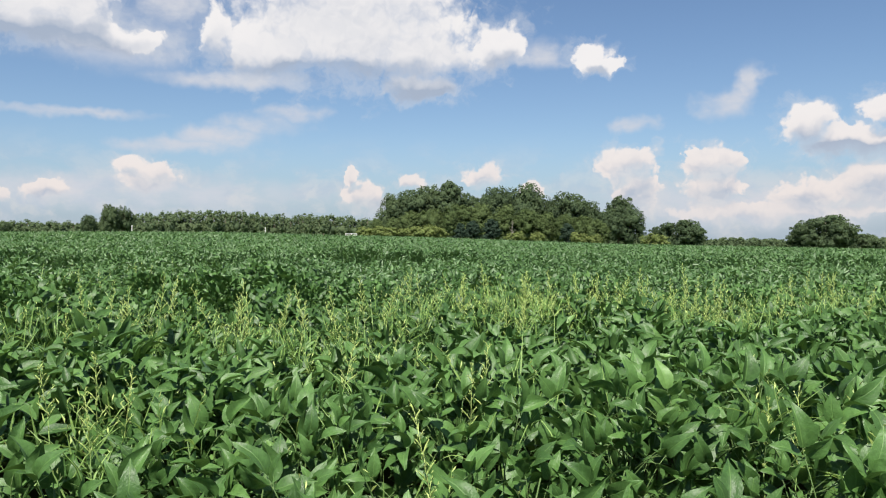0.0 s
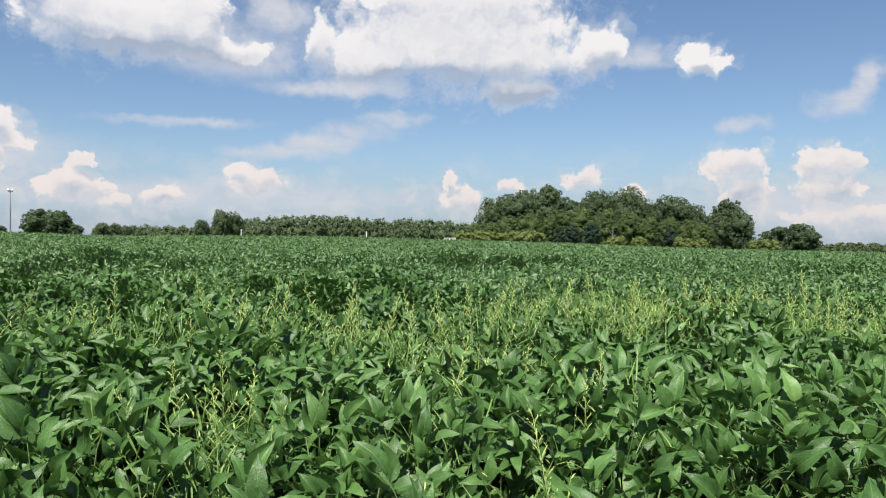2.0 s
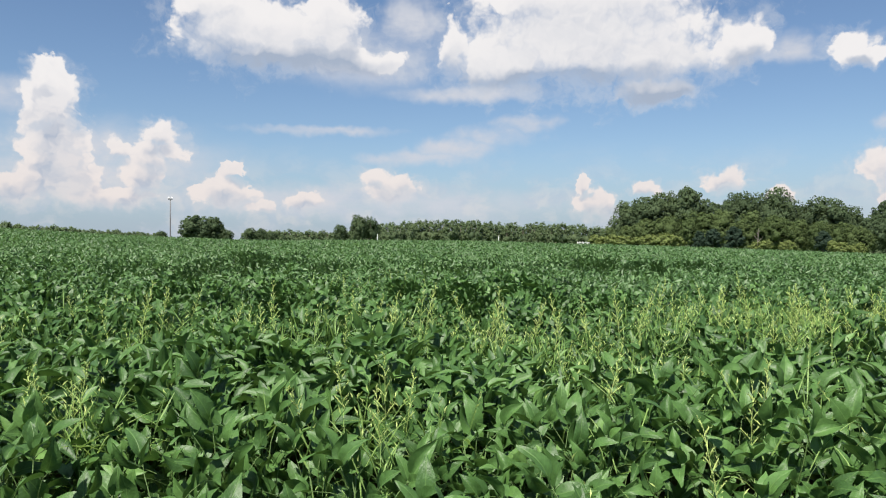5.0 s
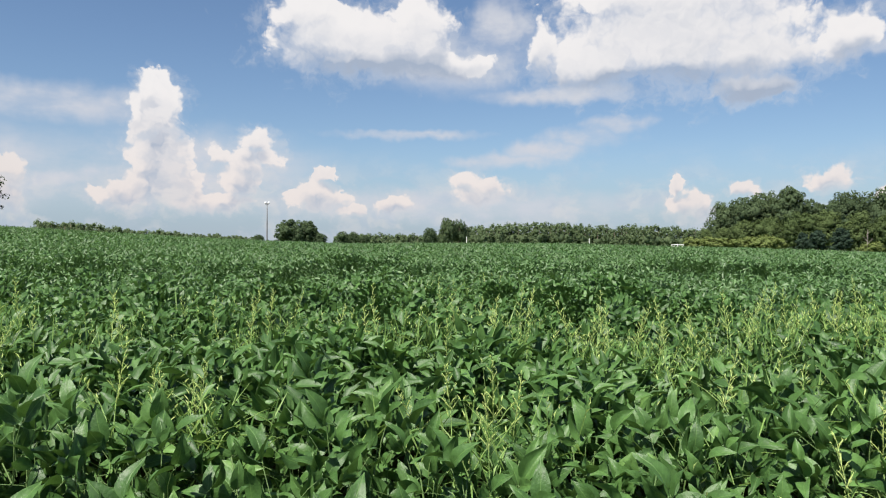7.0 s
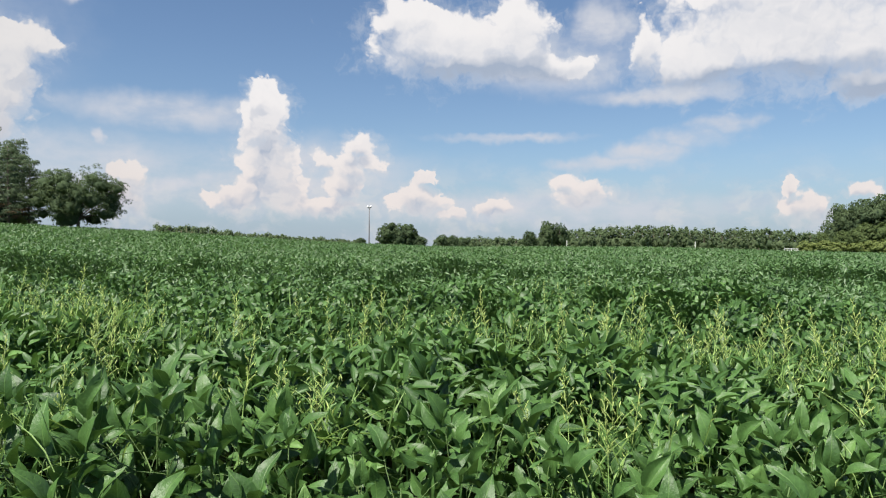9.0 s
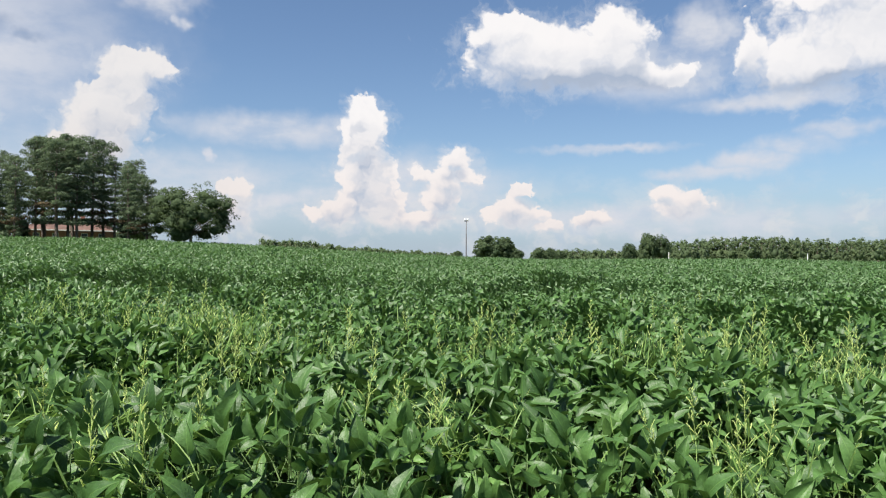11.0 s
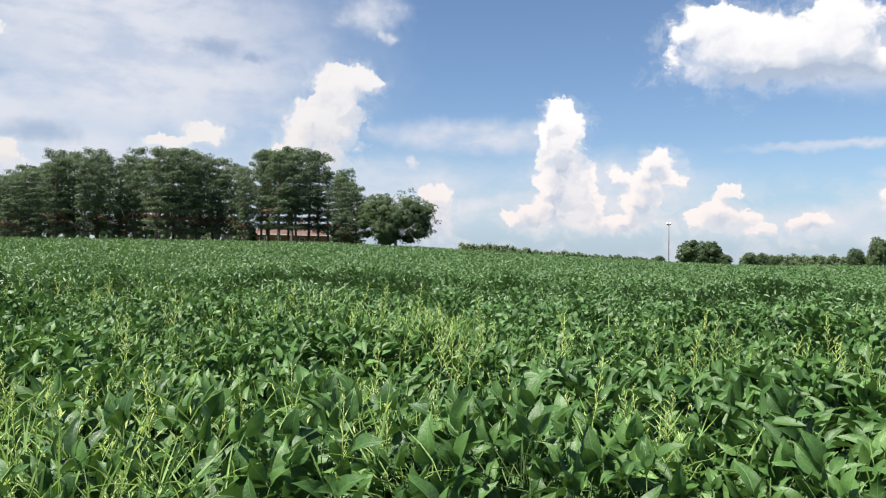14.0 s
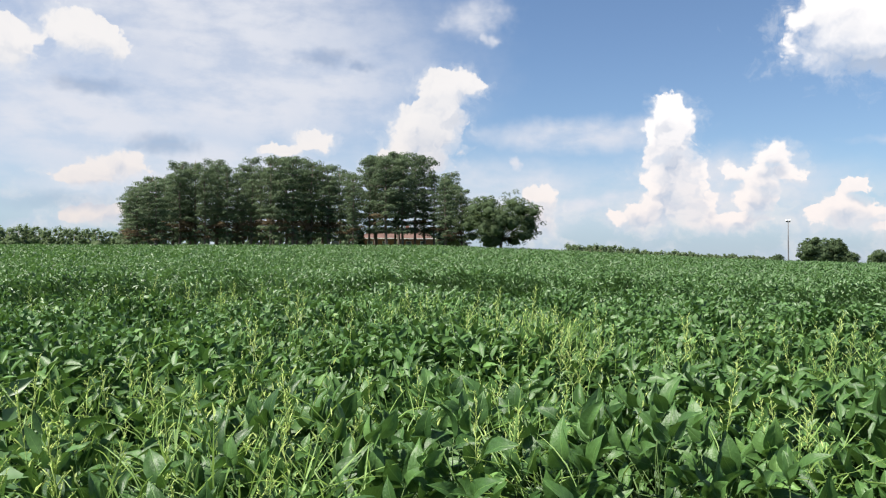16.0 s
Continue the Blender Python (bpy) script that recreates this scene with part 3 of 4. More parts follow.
def build_shade_sheet():
    """Sheet beneath the leaf layer; the inner foliage's shade is in its dark colour."""
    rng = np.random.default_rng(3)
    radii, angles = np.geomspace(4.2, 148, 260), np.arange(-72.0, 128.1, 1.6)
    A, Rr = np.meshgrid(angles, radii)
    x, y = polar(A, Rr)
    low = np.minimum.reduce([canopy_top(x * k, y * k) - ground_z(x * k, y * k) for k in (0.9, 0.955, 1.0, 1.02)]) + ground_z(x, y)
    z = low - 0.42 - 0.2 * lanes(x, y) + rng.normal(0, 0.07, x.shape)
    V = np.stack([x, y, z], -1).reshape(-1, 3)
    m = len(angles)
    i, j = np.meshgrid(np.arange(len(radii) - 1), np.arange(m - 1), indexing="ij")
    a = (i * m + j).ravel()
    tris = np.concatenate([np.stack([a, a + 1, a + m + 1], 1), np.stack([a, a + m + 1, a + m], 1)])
    ob = new("soybean_understory", raw_mesh("soybean_understory", V, tris, [soy_under_shade]))
    tagged(ob, "inner foliage of the soybean crop as a sheet with its shade in the dark colour", "crop foliage", kind="stuff")


build_shade_sheet()


def scatter(rng, r0, r1, density, a0=FAN[0], a1=FAN[1]):
    n = int(math.radians(a1 - a0) / 2 * (r1 * r1 - r0 * r0) * density)
    return polar(rng.uniform(a0, a1, n), np.sqrt(rng.uniform(r0 * r0, r1 * r1, n)))


def build_leaf_mass(name, label, seed, r0, r1, plants, leaves, size, shapes, mat, bush=0.13):
    """Bushy heads of leaves: plants per square metre, leaves per plant."""
    rng = np.random.default_rng(seed)
    soup = Soup()
    cx, cy = scatter(rng, r0, r1, plants)
    keep = rng.uniform(0, 1, len(cx)) > 0.6 * lanes(cx, cy)
    cx, cy = np.repeat(cx[keep], leaves), np.repeat(cy[keep], leaves)
    tall = np.repeat(rng.normal(0, 0.06 if r0 < 20 else 0.045, keep.sum()), leaves)
    n = len(cx)
    out = rng.normal(0, bush, (n, 2))
    rho = np.hypot(out[:, 0], out[:, 1])
    x, y = cx + out[:, 0], cy + out[:, 1]
    z = canopy_top(cx, cy) + tall - 2.6 * rho ** 2 - np.minimum(rng.exponential(0.10, n), 0.5)
    away = np.concatenate([unit(out + rng.normal(0, 0.06, (n, 2))), np.zeros((n, 1))], 1)
    pitch = np.radians(rng.uniform(22, 84, (n, 1)))
    D = away * np.cos(pitch) + np.array((0, 0, 1)) * np.sin(pitch)
    # blades turn their faces towards the sun; along the far edge of the lanes they lie edge-on to it and stay dark
    level = unit(np.array((sun_dir.x, sun_dir.y, 0.0)))
    steep = np.array((sun_dir.x, sun_dir.y, 0.3))
    facing = rng.normal(0, 0.62, (n, 3)) + 0.6 * steep + 0.4 * (np.array((0, 0, 1)) * np.cos(pitch) - away * np.sin(pitch)) + (0, 0, 0.1 if r0 < 11 else 0.4)
    shun = rng.normal(0, 0.2, (n, 3)) - level * sun_dir.z + (0, 0, math.hypot(sun_dir.x, sun_dir.y))
    edge = np.where(rng.uniform(0, 1, n) < 0.82 * lanes(x, y, 0.8), 1.0, 0.0)[:, None]
    U = unit(facing * (1 - edge) + shun * edge)
    D = unit(D - U * np.sum(U * D, 1, keepdims=True))
    S = np.cross(D, U)
    L = size * rng.uniform(0.7, 1.25, n)
    kind = rng.integers(0, len(shapes), n)
    for k, (tv, tt, tu) in enumerate(shapes):
        s = kind == k
        P = np.stack([x[s], y[s], z[s]], 1) - 0.5 * L[s, None] * D[s]
        soup.batch(tv, tt, tu, P, S[s], D[s], U[s], L[s] * rng.uniform(0.34, 0.46, s.sum()), L[s])
    return tagged(new(name, soup.mesh(name, [mat])), label, "soybean crop", kind="stuff")


build_leaf_mass("soybean_leaves", "broad pointed green soybean leaves of the dense crop", 11, 3.3, 6.2, 12, 54, 0.112, MIDDLE, soy_mass)
build_leaf_mass("soybean_leaves", "pointed green soybean leaves of the dense crop", 15, 6.2, 11, 12, 54, 0.110, SIMPLE, soy_mass)
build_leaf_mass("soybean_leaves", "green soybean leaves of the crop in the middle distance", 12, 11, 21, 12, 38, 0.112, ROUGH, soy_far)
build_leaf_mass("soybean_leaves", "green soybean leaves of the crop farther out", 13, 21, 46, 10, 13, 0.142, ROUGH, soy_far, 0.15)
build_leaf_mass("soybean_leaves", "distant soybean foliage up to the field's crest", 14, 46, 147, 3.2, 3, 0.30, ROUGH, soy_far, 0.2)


def build_flanks():
    """The crop that goes on to both sides."""
    rng = np.random.default_rng(16)
    soup = Soup()
    for a0, a1 in ((-72, FAN[0]), (FAN[1], 128)):
        x, y = scatter(rng, 2.2, 24, 100, a0, a1)
        z = canopy_top(x, y) - rng.exponential(0.12, len(x))
        S, D, U = frames(len(x), rng, 0.7)
        soup.batch(*SPEAR, np.stack([x, y, z], 1), S, D, U, np.full(len(x), 0.075), np.full(len(x), 0.15))
    tagged(new("soybean_leaves", soup.mesh("soybean_leaves", [soy_far])), "green soybean leaves at the sides of the field", "soybean crop", kind="stuff")


build_flanks()


def soy_leaf_mesh(seed):
    """A trifoliate leaf on its stalk; the stalk starts at the origin and runs along +y."""
    rng = np.random.default_rng(seed)
    soup = Soup()
    reach, rise = rng.uniform(0.09, 0.15), rng.uniform(0.10, 0.18)
    path = [(0, 0, 0), (0, reach * 0.45, rise * 0.62), (0, reach * 0.85, rise * 0.95), (0, reach, rise)]
    soup.tube(path, (0.0022, 0.0019, 0.0016, 0.0014), 4, 1)
    end = np.array(path[-1])
    for k, turn in enumerate((0, 80, -80)):
        tv, tt, tu = FINE[rng.integers(0, 7)]
        a = radians(turn + rng.uniform(-14, 14))
        d = np.array((math.sin(a), math.cos(a), rng.uniform(0.2, 2.5)))
        d = unit(d)
        u = unit(np.array((rng.normal(0, 0.75), rng.normal(-0.2, 0.75), 1.0)))
        u = unit(u - d * np.dot(u, d))
        L = rng.uniform(0.088, 0.118) * (1.1 if k == 0 else 0.95)
        base = end + d * (0.022 if k == 0 else 0.006)
        soup.tube([end, base], (0.0014, 0.0012), 3, 1)
        soup.batch(tv, tt, tu, base[None], np.cross(d, u)[None], d[None], u[None], L * rng.uniform(0.42, 0.53), L)
    return soup.mesh("leaf", [soy_leaf, soy_stem])


def build_plants():
    rng = np.random.default_rng(21)
    leaves = [soy_leaf_mesh(100 + i) for i in range(12)]
    tilt_axis = Vector((0, 0, 1)).cross(sun_dir).normalized()
    stems = []
    for i in range(4):
        soup = Soup()
        b = rng.normal(0, 0.025, (4, 2))
        soup.tube([(0, 0, 0), (*b[0], 0.3), (*b[1], 0.6), (*b[2] * 1.3, 0.84)], (0.006, 0.005, 0.004, 0.0025), 5)
        stems.append(soup.mesh("stem", [soy_stem]))
    count = 0
    step = 0.285
    for i in range(-16, 17):
        for j in range(-6, 16):
            x, y = i * step + rng.uniform(-0.1, 0.1), j * step + rng.uniform(-0.1, 0.1) + (0.14 if i % 2 else 0)
            r, a = math.hypot(x, y), math.degrees(math.atan2(-x, y))
            if not (1.58 < r < 3.45 and FAN[0] - 2 < a < FAN[1] + 2):
                continue
            if abs(float(near_row(x, y)[0]) + 0.02) < 0.12 and -28 < a < 64:
                continue
            plant = new("soybean_plant")
            top = float(canopy_top(x, y)) - gz(x, y) + rng.normal(0, 0.045)
            plant.matrix_world = pose(x, y, gz(x, y))
            tagged(plant, "leafy green soybean plant with broad pointed leaflets", "soybean plant", "soybean plants at the field edge")
            part("stem", stems[count % 4], soy_stem, plant)
            turn = rng.uniform(0, 360)
            for k in range(23):
                turn += 137.5 + rng.uniform(-20, 20)
                h = top - 0.23 - 0.5 * (k / 20) ** 1.4 + rng.uniform(-0.05, 0.05)
                leaf = part("leaf", leaves[rng.integers(0, len(leaves))], soy_leaf, plant)
                spread = 0.02 + 0.14 * (k / 20)
                s = rng.uniform(0.86, 1.16) * (0.8 if k < 2 else 1.0)
                leaf.matrix_local = pose(-math.sin(radians(turn)) * spread, math.cos(radians(turn)) * spread, h) @ Matrix.Rotation(radians(rng.uniform(14, 46)), 4, tilt_axis) @ pose(0, 0, 0, rng.normal(0, 11), rng.normal(0, 13), turn) @ Matrix.Scale(s, 4)
            count += 1
    return count


build_plants()

# ---- grass weeds standing over the crop: x, y, how many ----
WEEDS_FAR = [
    (-1.9, 5.3, 9), (-1.3, 5.0, 8), (-0.7, 4.9, 5), (-0.4, 5.7, 7), (-0.2, 7.4, 6), (0.2, 6.2, 6), (0.4, 5.7, 6),
    (0.7, 5.7, 8), (1.1, 6.7, 5), (1.4, 6.9, 11), (1.9, 6.9, 9), (2.2, 6.5, 11), (2.9, 7.1, 5), (3.8, 7.8, 8),
    (3.9, 7.5, 4), (-2.3, 4.3, 4), (-3.7, 8.6, 4), (-4.4, 3.6, 4), (-3.4, 4.2, 5), (-3.2, 4.7, 5), (-5.6, 3.3, 7),
    (-5.0, 3.3, 5), (-10.3, 1.1, 9), (-11.6, 2.8, 7), (-7.9, 3.4, 8), (-6.7, 1.8, 4),
]
WEEDS_NEAR = [
    (-1.4, 2.8, 3), (-1.2, 2.6, 3), (-1.2, 2.7, 2), (-0.2, 3.6, 4), (-0.6, 3.2, 2), (-0.1, 2.1, 2), (0.3, 2.9, 3),
    (1.2, 2.6, 3), (-3.3, 1.6, 5), (-3.7, 2.2, 4), (-2.6, 2.0, 2), (-2.4, 2.4, 4), (-3.5, -0.1, 7), (-4.5, 0.2, 5),
    (-4.1, 0.6, 7), (-4.6, -0.2, 4), (-5.8, 1.2, 4), (-4.2, 2.4, 3), (-4.7, 3.0, 3), (-4.7, 5.2, 4), (-4.4, 5.8, 5),
    (-3.3, 1.2, 3), (-2.4, 1.1, 3), (-2.6, 1.4, 2), (-2.3, 2.4, 3), (-2.8, -0.1, 5), (-2.6, 0.3, 8), (-3.1, 0.4, 9),
]


def weed(seed):
    """A seeding grass stalk: stem, arching blades and an open seed head of short spikes."""
    rng = np.random.default_rng(seed)
    thing = new("grass_weed")
    H = rng.uniform(0.98, 1.12)
    lean = rng.normal(0, 0.05, 2)
    stem = Soup()
    stem.tube([(0, 0, 0), (lean[0] * 0.3, lean[1] * 0.3, H * 0.5), (*lean, H)], (0.003, 0.0028, 0.002), 4)
    part("stem", stem.mesh("stem", [weed_green]), weed_green, thing)
    head = Soup()
    long = rng.uniform(0.20, 0.30)
    axis = np.array((*(lean * 0.6 + rng.normal(0, 0.03, 2)), long))
    root = np.array((*lean, H))
    head.tube([root, root + axis * 0.5, root + axis], (0.002, 0.0015, 0.001), 3)
    grain = leaf_shape((0, 0.5, 1), (0, 1, 0), 0.3, 0.1)
    for k in range(14):
        s = k / 13
        turn = k * 2.4 + rng.uniform(-0.4, 0.4)
        L = (0.07 - 0.042 * s) * rng.uniform(0.75, 1.2)
        d = unit(np.array((math.cos(turn), math.sin(turn), 1.1 + 0.8 * s)))
        p = root + axis * s
        q = p + d * L
        head.tube([p, (p + q) / 2 + (0, 0, 0.003), q], (0.0011, 0.0032, 0.0012), 3)
        m = 5
        at = p + d * L * np.linspace(0.2, 1.0, m)[:, None] + rng.normal(0, 0.003, (m, 3))
        S, D, U = frames(m, rng, 1.0)
        D = unit(D + d * 1.2)
        head.batch(*grain, at, S, D, U, np.full(m, 0.005), np.full(m, 0.013))
    part("seed_head", head.mesh("seed_head", [weed_seed]), weed_seed, thing, "pale yellow-green seed head")
    for k in range(4):
        blade = Soup()
        h0 = H * rng.uniform(0.55, 0.85)
        turn, L, w = rng.uniform(0, 6.28), rng.uniform(0.2, 0.34), rng.uniform(0.003, 0.0055)
        out = np.array((math.cos(turn), math.sin(turn), 0))
        side = np.array((-out[1], out[0], 0))
        rows = []
        base = np.array((lean[0] * h0 / H, lean[1] * h0 / H, h0))
        for s in np.linspace(0, 1, 7):
            p = base + out * L * s * 0.75 + np.array((0, 0, L * (0.95 * s - 0.95 * s * s)))
            ww = w * (1 - s ** 2.2) + 0.001
            rows += [p - side * ww, p + np.array((0, 0, -ww * 0.4)), p + side * ww]
        tris = []
        for i in range(6):
            for j in (0, 1):
                a = i * 3 + j
                tris += [(a, a + 1, a + 4), (a, a + 4, a + 3)]
        blade.put(rows, tris)
        part("blade", blade.mesh("blade", [weed_green]), weed_green, thing)
    return tagged(thing, "tall yellow-green seeding grass weed above the crop", "grass weed", "grass weeds in the crop")


def build_weeds():
    rng = np.random.default_rng(5)
    kinds = [weed(40 + i) for i in range(6)]
    used = set()
    for near, spots in ((False, WEEDS_FAR), (True, WEEDS_NEAR)):
        for x, y, n in spots:
            for _ in range(max(1, round(n * (0.6 if near else 0.9)))):
                r = math.hypot(x, y)
                px, py = x + rng.normal(0, 0.045 * r if not near else 0.1), y + rng.normal(0, 0.06 * r if not near else 0.12)
                if math.hypot(px, py) < 1.5:
                    continue
                k = int(rng.integers(0, len(kinds)))
                m = pose(px, py, gz(px, py), rng.normal(0, 4), rng.normal(0, 4), rng.uniform(0, 360))
                s = rng.uniform(0.84, 0.99) if not near else rng.uniform(0.78, 0.9)
                if k not in used:
                    used.add(k)
                    kinds[k].matrix_world = m @ Matrix.Scale(s, 4)
                else:
                    ob = copy_thing(kinds[k], m)
                    ob.scale = (s, s, s)


build_weeds()


NEEDLE = (SPEAR[0] * (1, 1, 0.02), SPEAR[1], SPEAR[2])
ARCH = leaf_shape((0, 0.35, 0.65, 0.85, 1), (0.7, 1.0, 0.8, 0.5, 0), 0.02, 0.5)


def build_thicket():
    """The finer weeds between the tall stalks: thin blades and small seed spikes."""
    rng = np.random.default_rng(8)
    soup = Soup()
    for near, spots in ((False, WEEDS_FAR), (True, WEEDS_NEAR)):
        for x, y, n in spots:
            r = math.hypot(x, y)
            m = n * (15 if not near else 4)
            px, py = x + rng.normal(0, 0.05 * r, m), y + rng.normal(0, 0.06 * r, m)
            ok = np.hypot(px, py) > 1.6
            px, py = px[ok], py[ok]
            m = len(px)
            z = canopy_top(px, py) - 0.10 + rng.uniform(-0.06, 0.06, m)
            S, D, U = frames(m, rng, 1.3)
            D = unit(D * 0.5 + (0, 0, 1) + rng.normal(0, 0.25, (m, 3)))
            S = unit(np.cross(D, rng.normal(0, 1, (m, 3))))
            U = np.cross(S, D)
            L = rng.uniform(0.10, 0.26, m)
            P = np.stack([px, py, z], 1)
            soup.batch(*NEEDLE, P, S, D, U, rng.uniform(0.005, 0.010, m), L)
            k = n * (7 if not near else 6)
            g = rng.integers(0, m, k)
            D3 = unit(np.concatenate([rng.normal(0, 0.55, (k, 2)), np.ones((k, 1))], 1))
            S3 = unit(np.cross(D3, (0.0, 0.0, 1.0)) + 1e-6)
            soup.batch(*ARCH, P[g] + rng.normal(0, 0.03, (k, 3)) - (0, 0, 0.06), S3, D3, np.cross(S3, D3), rng.uniform(0.004, 0.007, k), rng.uniform(0.12, 0.26, k))
            spike = rng.uniform(0, 1, m) < 0.5
            for h in (0.55, 0.7, 0.85, 1.0):
                q = P[spike] + D[spike] * (L[spike, None] * h)
                k = len(q)
                S2, D2, U2 = frames(k, rng, 1.0)
                soup.batch(*SPEAR, q, S2, unit(D2 + (0, 0, 1.0)), U2, np.full(k, 0.006), rng.uniform(0.02, 0.045, k), 1)
    tagged(new("weed_thicket", soup.mesh("weed_thicket", [weed_green, weed_seed])), "fine yellow-green weedy grass among the soybeans", "weeds", kind="stuff")


build_thicket()


# ---- trees ----
def ball(soup, c, r, rng, squash=0.8, mat=0):
    """A lumpy low core that fills the inside of a leaf clump."""
    bm = bmesh.new()
    bmesh.ops.create_icosphere(bm, subdivisions=1, radius=1.0)
    V = np.array([v.co[:] for v in bm.verts])
    F = np.array([[v.index for v in f.verts] for f in bm.faces])
    bm.free()
    V = V * (1 + rng.normal(0, 0.14, (len(V), 1))) * r * (1, 1, squash) + c
    soup.put(V, F, None, mat, unit((V - c) / (1, 1, squash)))


def clump(soup, c, r, rng, cards, size, squash=0.8, mat=0, wide=0.8, heart=None, up=0.0, loose=0.42):
    """A tuft of leaf sprays round a centre, facing outward; heart: the middle of the bough that it belongs to."""
    n = unit(rng.normal(0, 1, (cards, 3)))
    n[:, 2] = np.where(n[:, 2] < -0.5, -n[:, 2], n[:, 2])
    P = c + n * (r * np.sqrt(rng.uniform(0.25, 1.25, (cards, 1)))) * (1, 1, squash)
    out = n if heart is None else unit(0.6 * n + 0.7 * unit(P - heart))
    out = unit(out + (0, 0, up))
    U = unit(out + rng.normal(0, loose, (cards, 3)))
    U = np.where(np.sum(U * out, 1, keepdims=True) < 0, -U, U)
    spin = rng.normal(0, 1, (cards, 3))
    D = unit(spin - U * np.sum(spin * U, 1, keepdims=True))
    L = size * rng.uniform(0.6, 1.3, cards)
    soup.batch(*SPEAR, P - 0.5 * L[:, None] * D, np.cross(D, U), D, U, L * wide, L, mat, unit(out * 0.75 + U * 0.5))


def broad_tree(seed, height, width, leaf, name="broadleaf_tree", bare=0.16, lobes=13, card=0.34, open_crown=0.0, taper=0.0, tufts=17, bough=1.0):
    """A spreading tree: tapered trunk, limbs, and a crown of rounded boughs, each a heap of leaf tufts."""
    rng = np.random.default_rng(seed)
    tree = new(name)
    base = height * bare
    tr = 0.02 * height + 0.05
    trunk = Soup()
    b = rng.normal(0, 0.02 * height, (3, 2))
    trunk.tube([(0, 0, -0.3), (0, 0, 0.2), (*b[0], max(base, 0.5)), (*b[1], height * 0.45), (*b[2], height * 0.8)], (tr * 1.4, tr * 1.1, tr, tr * 0.7, tr * 0.2), 8)
    part("trunk", trunk.mesh("trunk", [bark]), bark, tree)
    cz, hz = (height + base) / 2, (height - base) / 2
    crown = Soup()
    for k in range(lobes):
        up = 0.92 - 1.75 * (k + 0.5) / lobes
        turn = k * 2.39996 + rng.uniform(-0.5, 0.5)
        R = bough * rng.uniform(0.17, 0.26) * min(width, 2.4 * hz)
        ring = math.sqrt(max(0.0, 1 - up * up)) * (1 - taper * max(up, 0))
        reach = rng.uniform(0.8, 1.06)
        out = np.array((math.cos(turn), math.sin(turn), 0)) * ring * max(width / 2 - R, 0.1) * reach
        heart = out + (0, 0, cz + up * (hz - R * 0.7) * rng.uniform(0.9, 1.05))
        if k % 2 == 0:
            limb = Soup()
            h0 = max(base, 0.14 * height) * rng.uniform(0.9, 1.5)
            limb.tube([(0, 0, h0), heart * (0.45, 0.45, 0.5) + (0, 0, 0.5 * h0 + height * 0.02), heart], (tr * 0.5, tr * 0.34, tr * 0.1), 5)
            part("limb", limb.mesh("limb", [bark]), bark, tree)
        ball(crown, heart, R * 0.55, rng, 0.85)
        for j in range(tufts):
            v = 1 - 1.55 * (j + 0.5) / tufts
            a = j * 2.39996 + rng.uniform(-0.5, 0.5)
            n = np.array((math.cos(a) * math.sqrt(1 - v * v), math.sin(a) * math.sqrt(1 - v * v), v * 0.85))
            r = R * rng.uniform(0.26, 0.42)
            c = heart + n * R * rng.uniform(0.6, 1.15)
            if rng.uniform() < open_crown:
                continue
            clump(crown, c, r, rng, 42, card * 1.02, 0.85, heart=heart)
    for k in range(8):
        c = np.array((*rng.normal(0, width * 0.13, 2), cz + rng.uniform(-0.7, 0.4) * hz))
        ball(crown, c, 0.15 * min(width, 2 * hz), rng)
        clump(crown, c, 0.24 * min(width, 2 * hz), rng, 160, card)
    part("crown", crown.mesh("crown", [leaf]), leaf, tree)
    return tree


def pine_tree(seed, height, width, bare=0.2):
    """A tall pine: straight trunk, bare below, whorls of boughs with flat tufts of needles, dry brown ones lowest."""
    rng = np.random.default_rng(seed)
    tree = new("pine_tree")
    trunk = Soup()
    b = rng.normal(0, 0.15, (3, 2))
    trunk.tube([(0, 0, -0.3), (*b[0], height * 0.3), (*b[1], height * 0.65), (*b[2], height * 0.97)], (0.26, 0.22, 0.15, 0.04), 7)
    part("trunk", trunk.mesh("trunk", [bark]), bark, tree)
    crown = Soup()
    h = height * bare
    turn = rng.uniform(0, 6.28)
    while h < height * 0.965:
        s = (h / height - bare) / (0.97 - bare)
        shape = 0.72 + 0.5 * s if s < 0.55 else math.sqrt(max(0.01, 1 - ((s - 0.5) / 0.51) ** 2))
        for k in range(int(rng.integers(3, 5))):
            turn += 2.2 + rng.uniform(-0.5, 0.5)
            reach = width / 2 * shape * rng.uniform(0.55, 1.12)
            rise = reach * (0.3 * s - 0.10) + rng.uniform(-0.3, 0.3)
            tip = np.array((math.cos(turn) * reach, math.sin(turn) * reach, h + rise))
            root = np.array((0, 0, h - 0.15))
            dry = s < 0.22 and rng.uniform() < 0.35
            crown.tube([root, root * 0.5 + tip * 0.5 - (0, 0, 0.12), tip], (0.06, 0.045, 0.015), 4, 1)
            for f in ((1.0, 0.62, 0.3) if reach > 1.8 else (1.0, 0.5)):
                c = root + (tip - root) * f + rng.normal(0, 0.16, 3)
                r = rng.uniform(0.7, 1.25) * (1.12 - 0.2 * f)
                clump(crown, c, r * 0.95, rng, 52, 0.36, 0.5 + 0.22 * s, 2 if dry else 0, wide=0.46, up=0.1, loose=0.22)
        h += rng.uniform(0.95, 1.4)
    part("crown", crown.mesh("crown", [pine_leaf, bark, dry_needles]), pine_leaf, tree)
    return tree


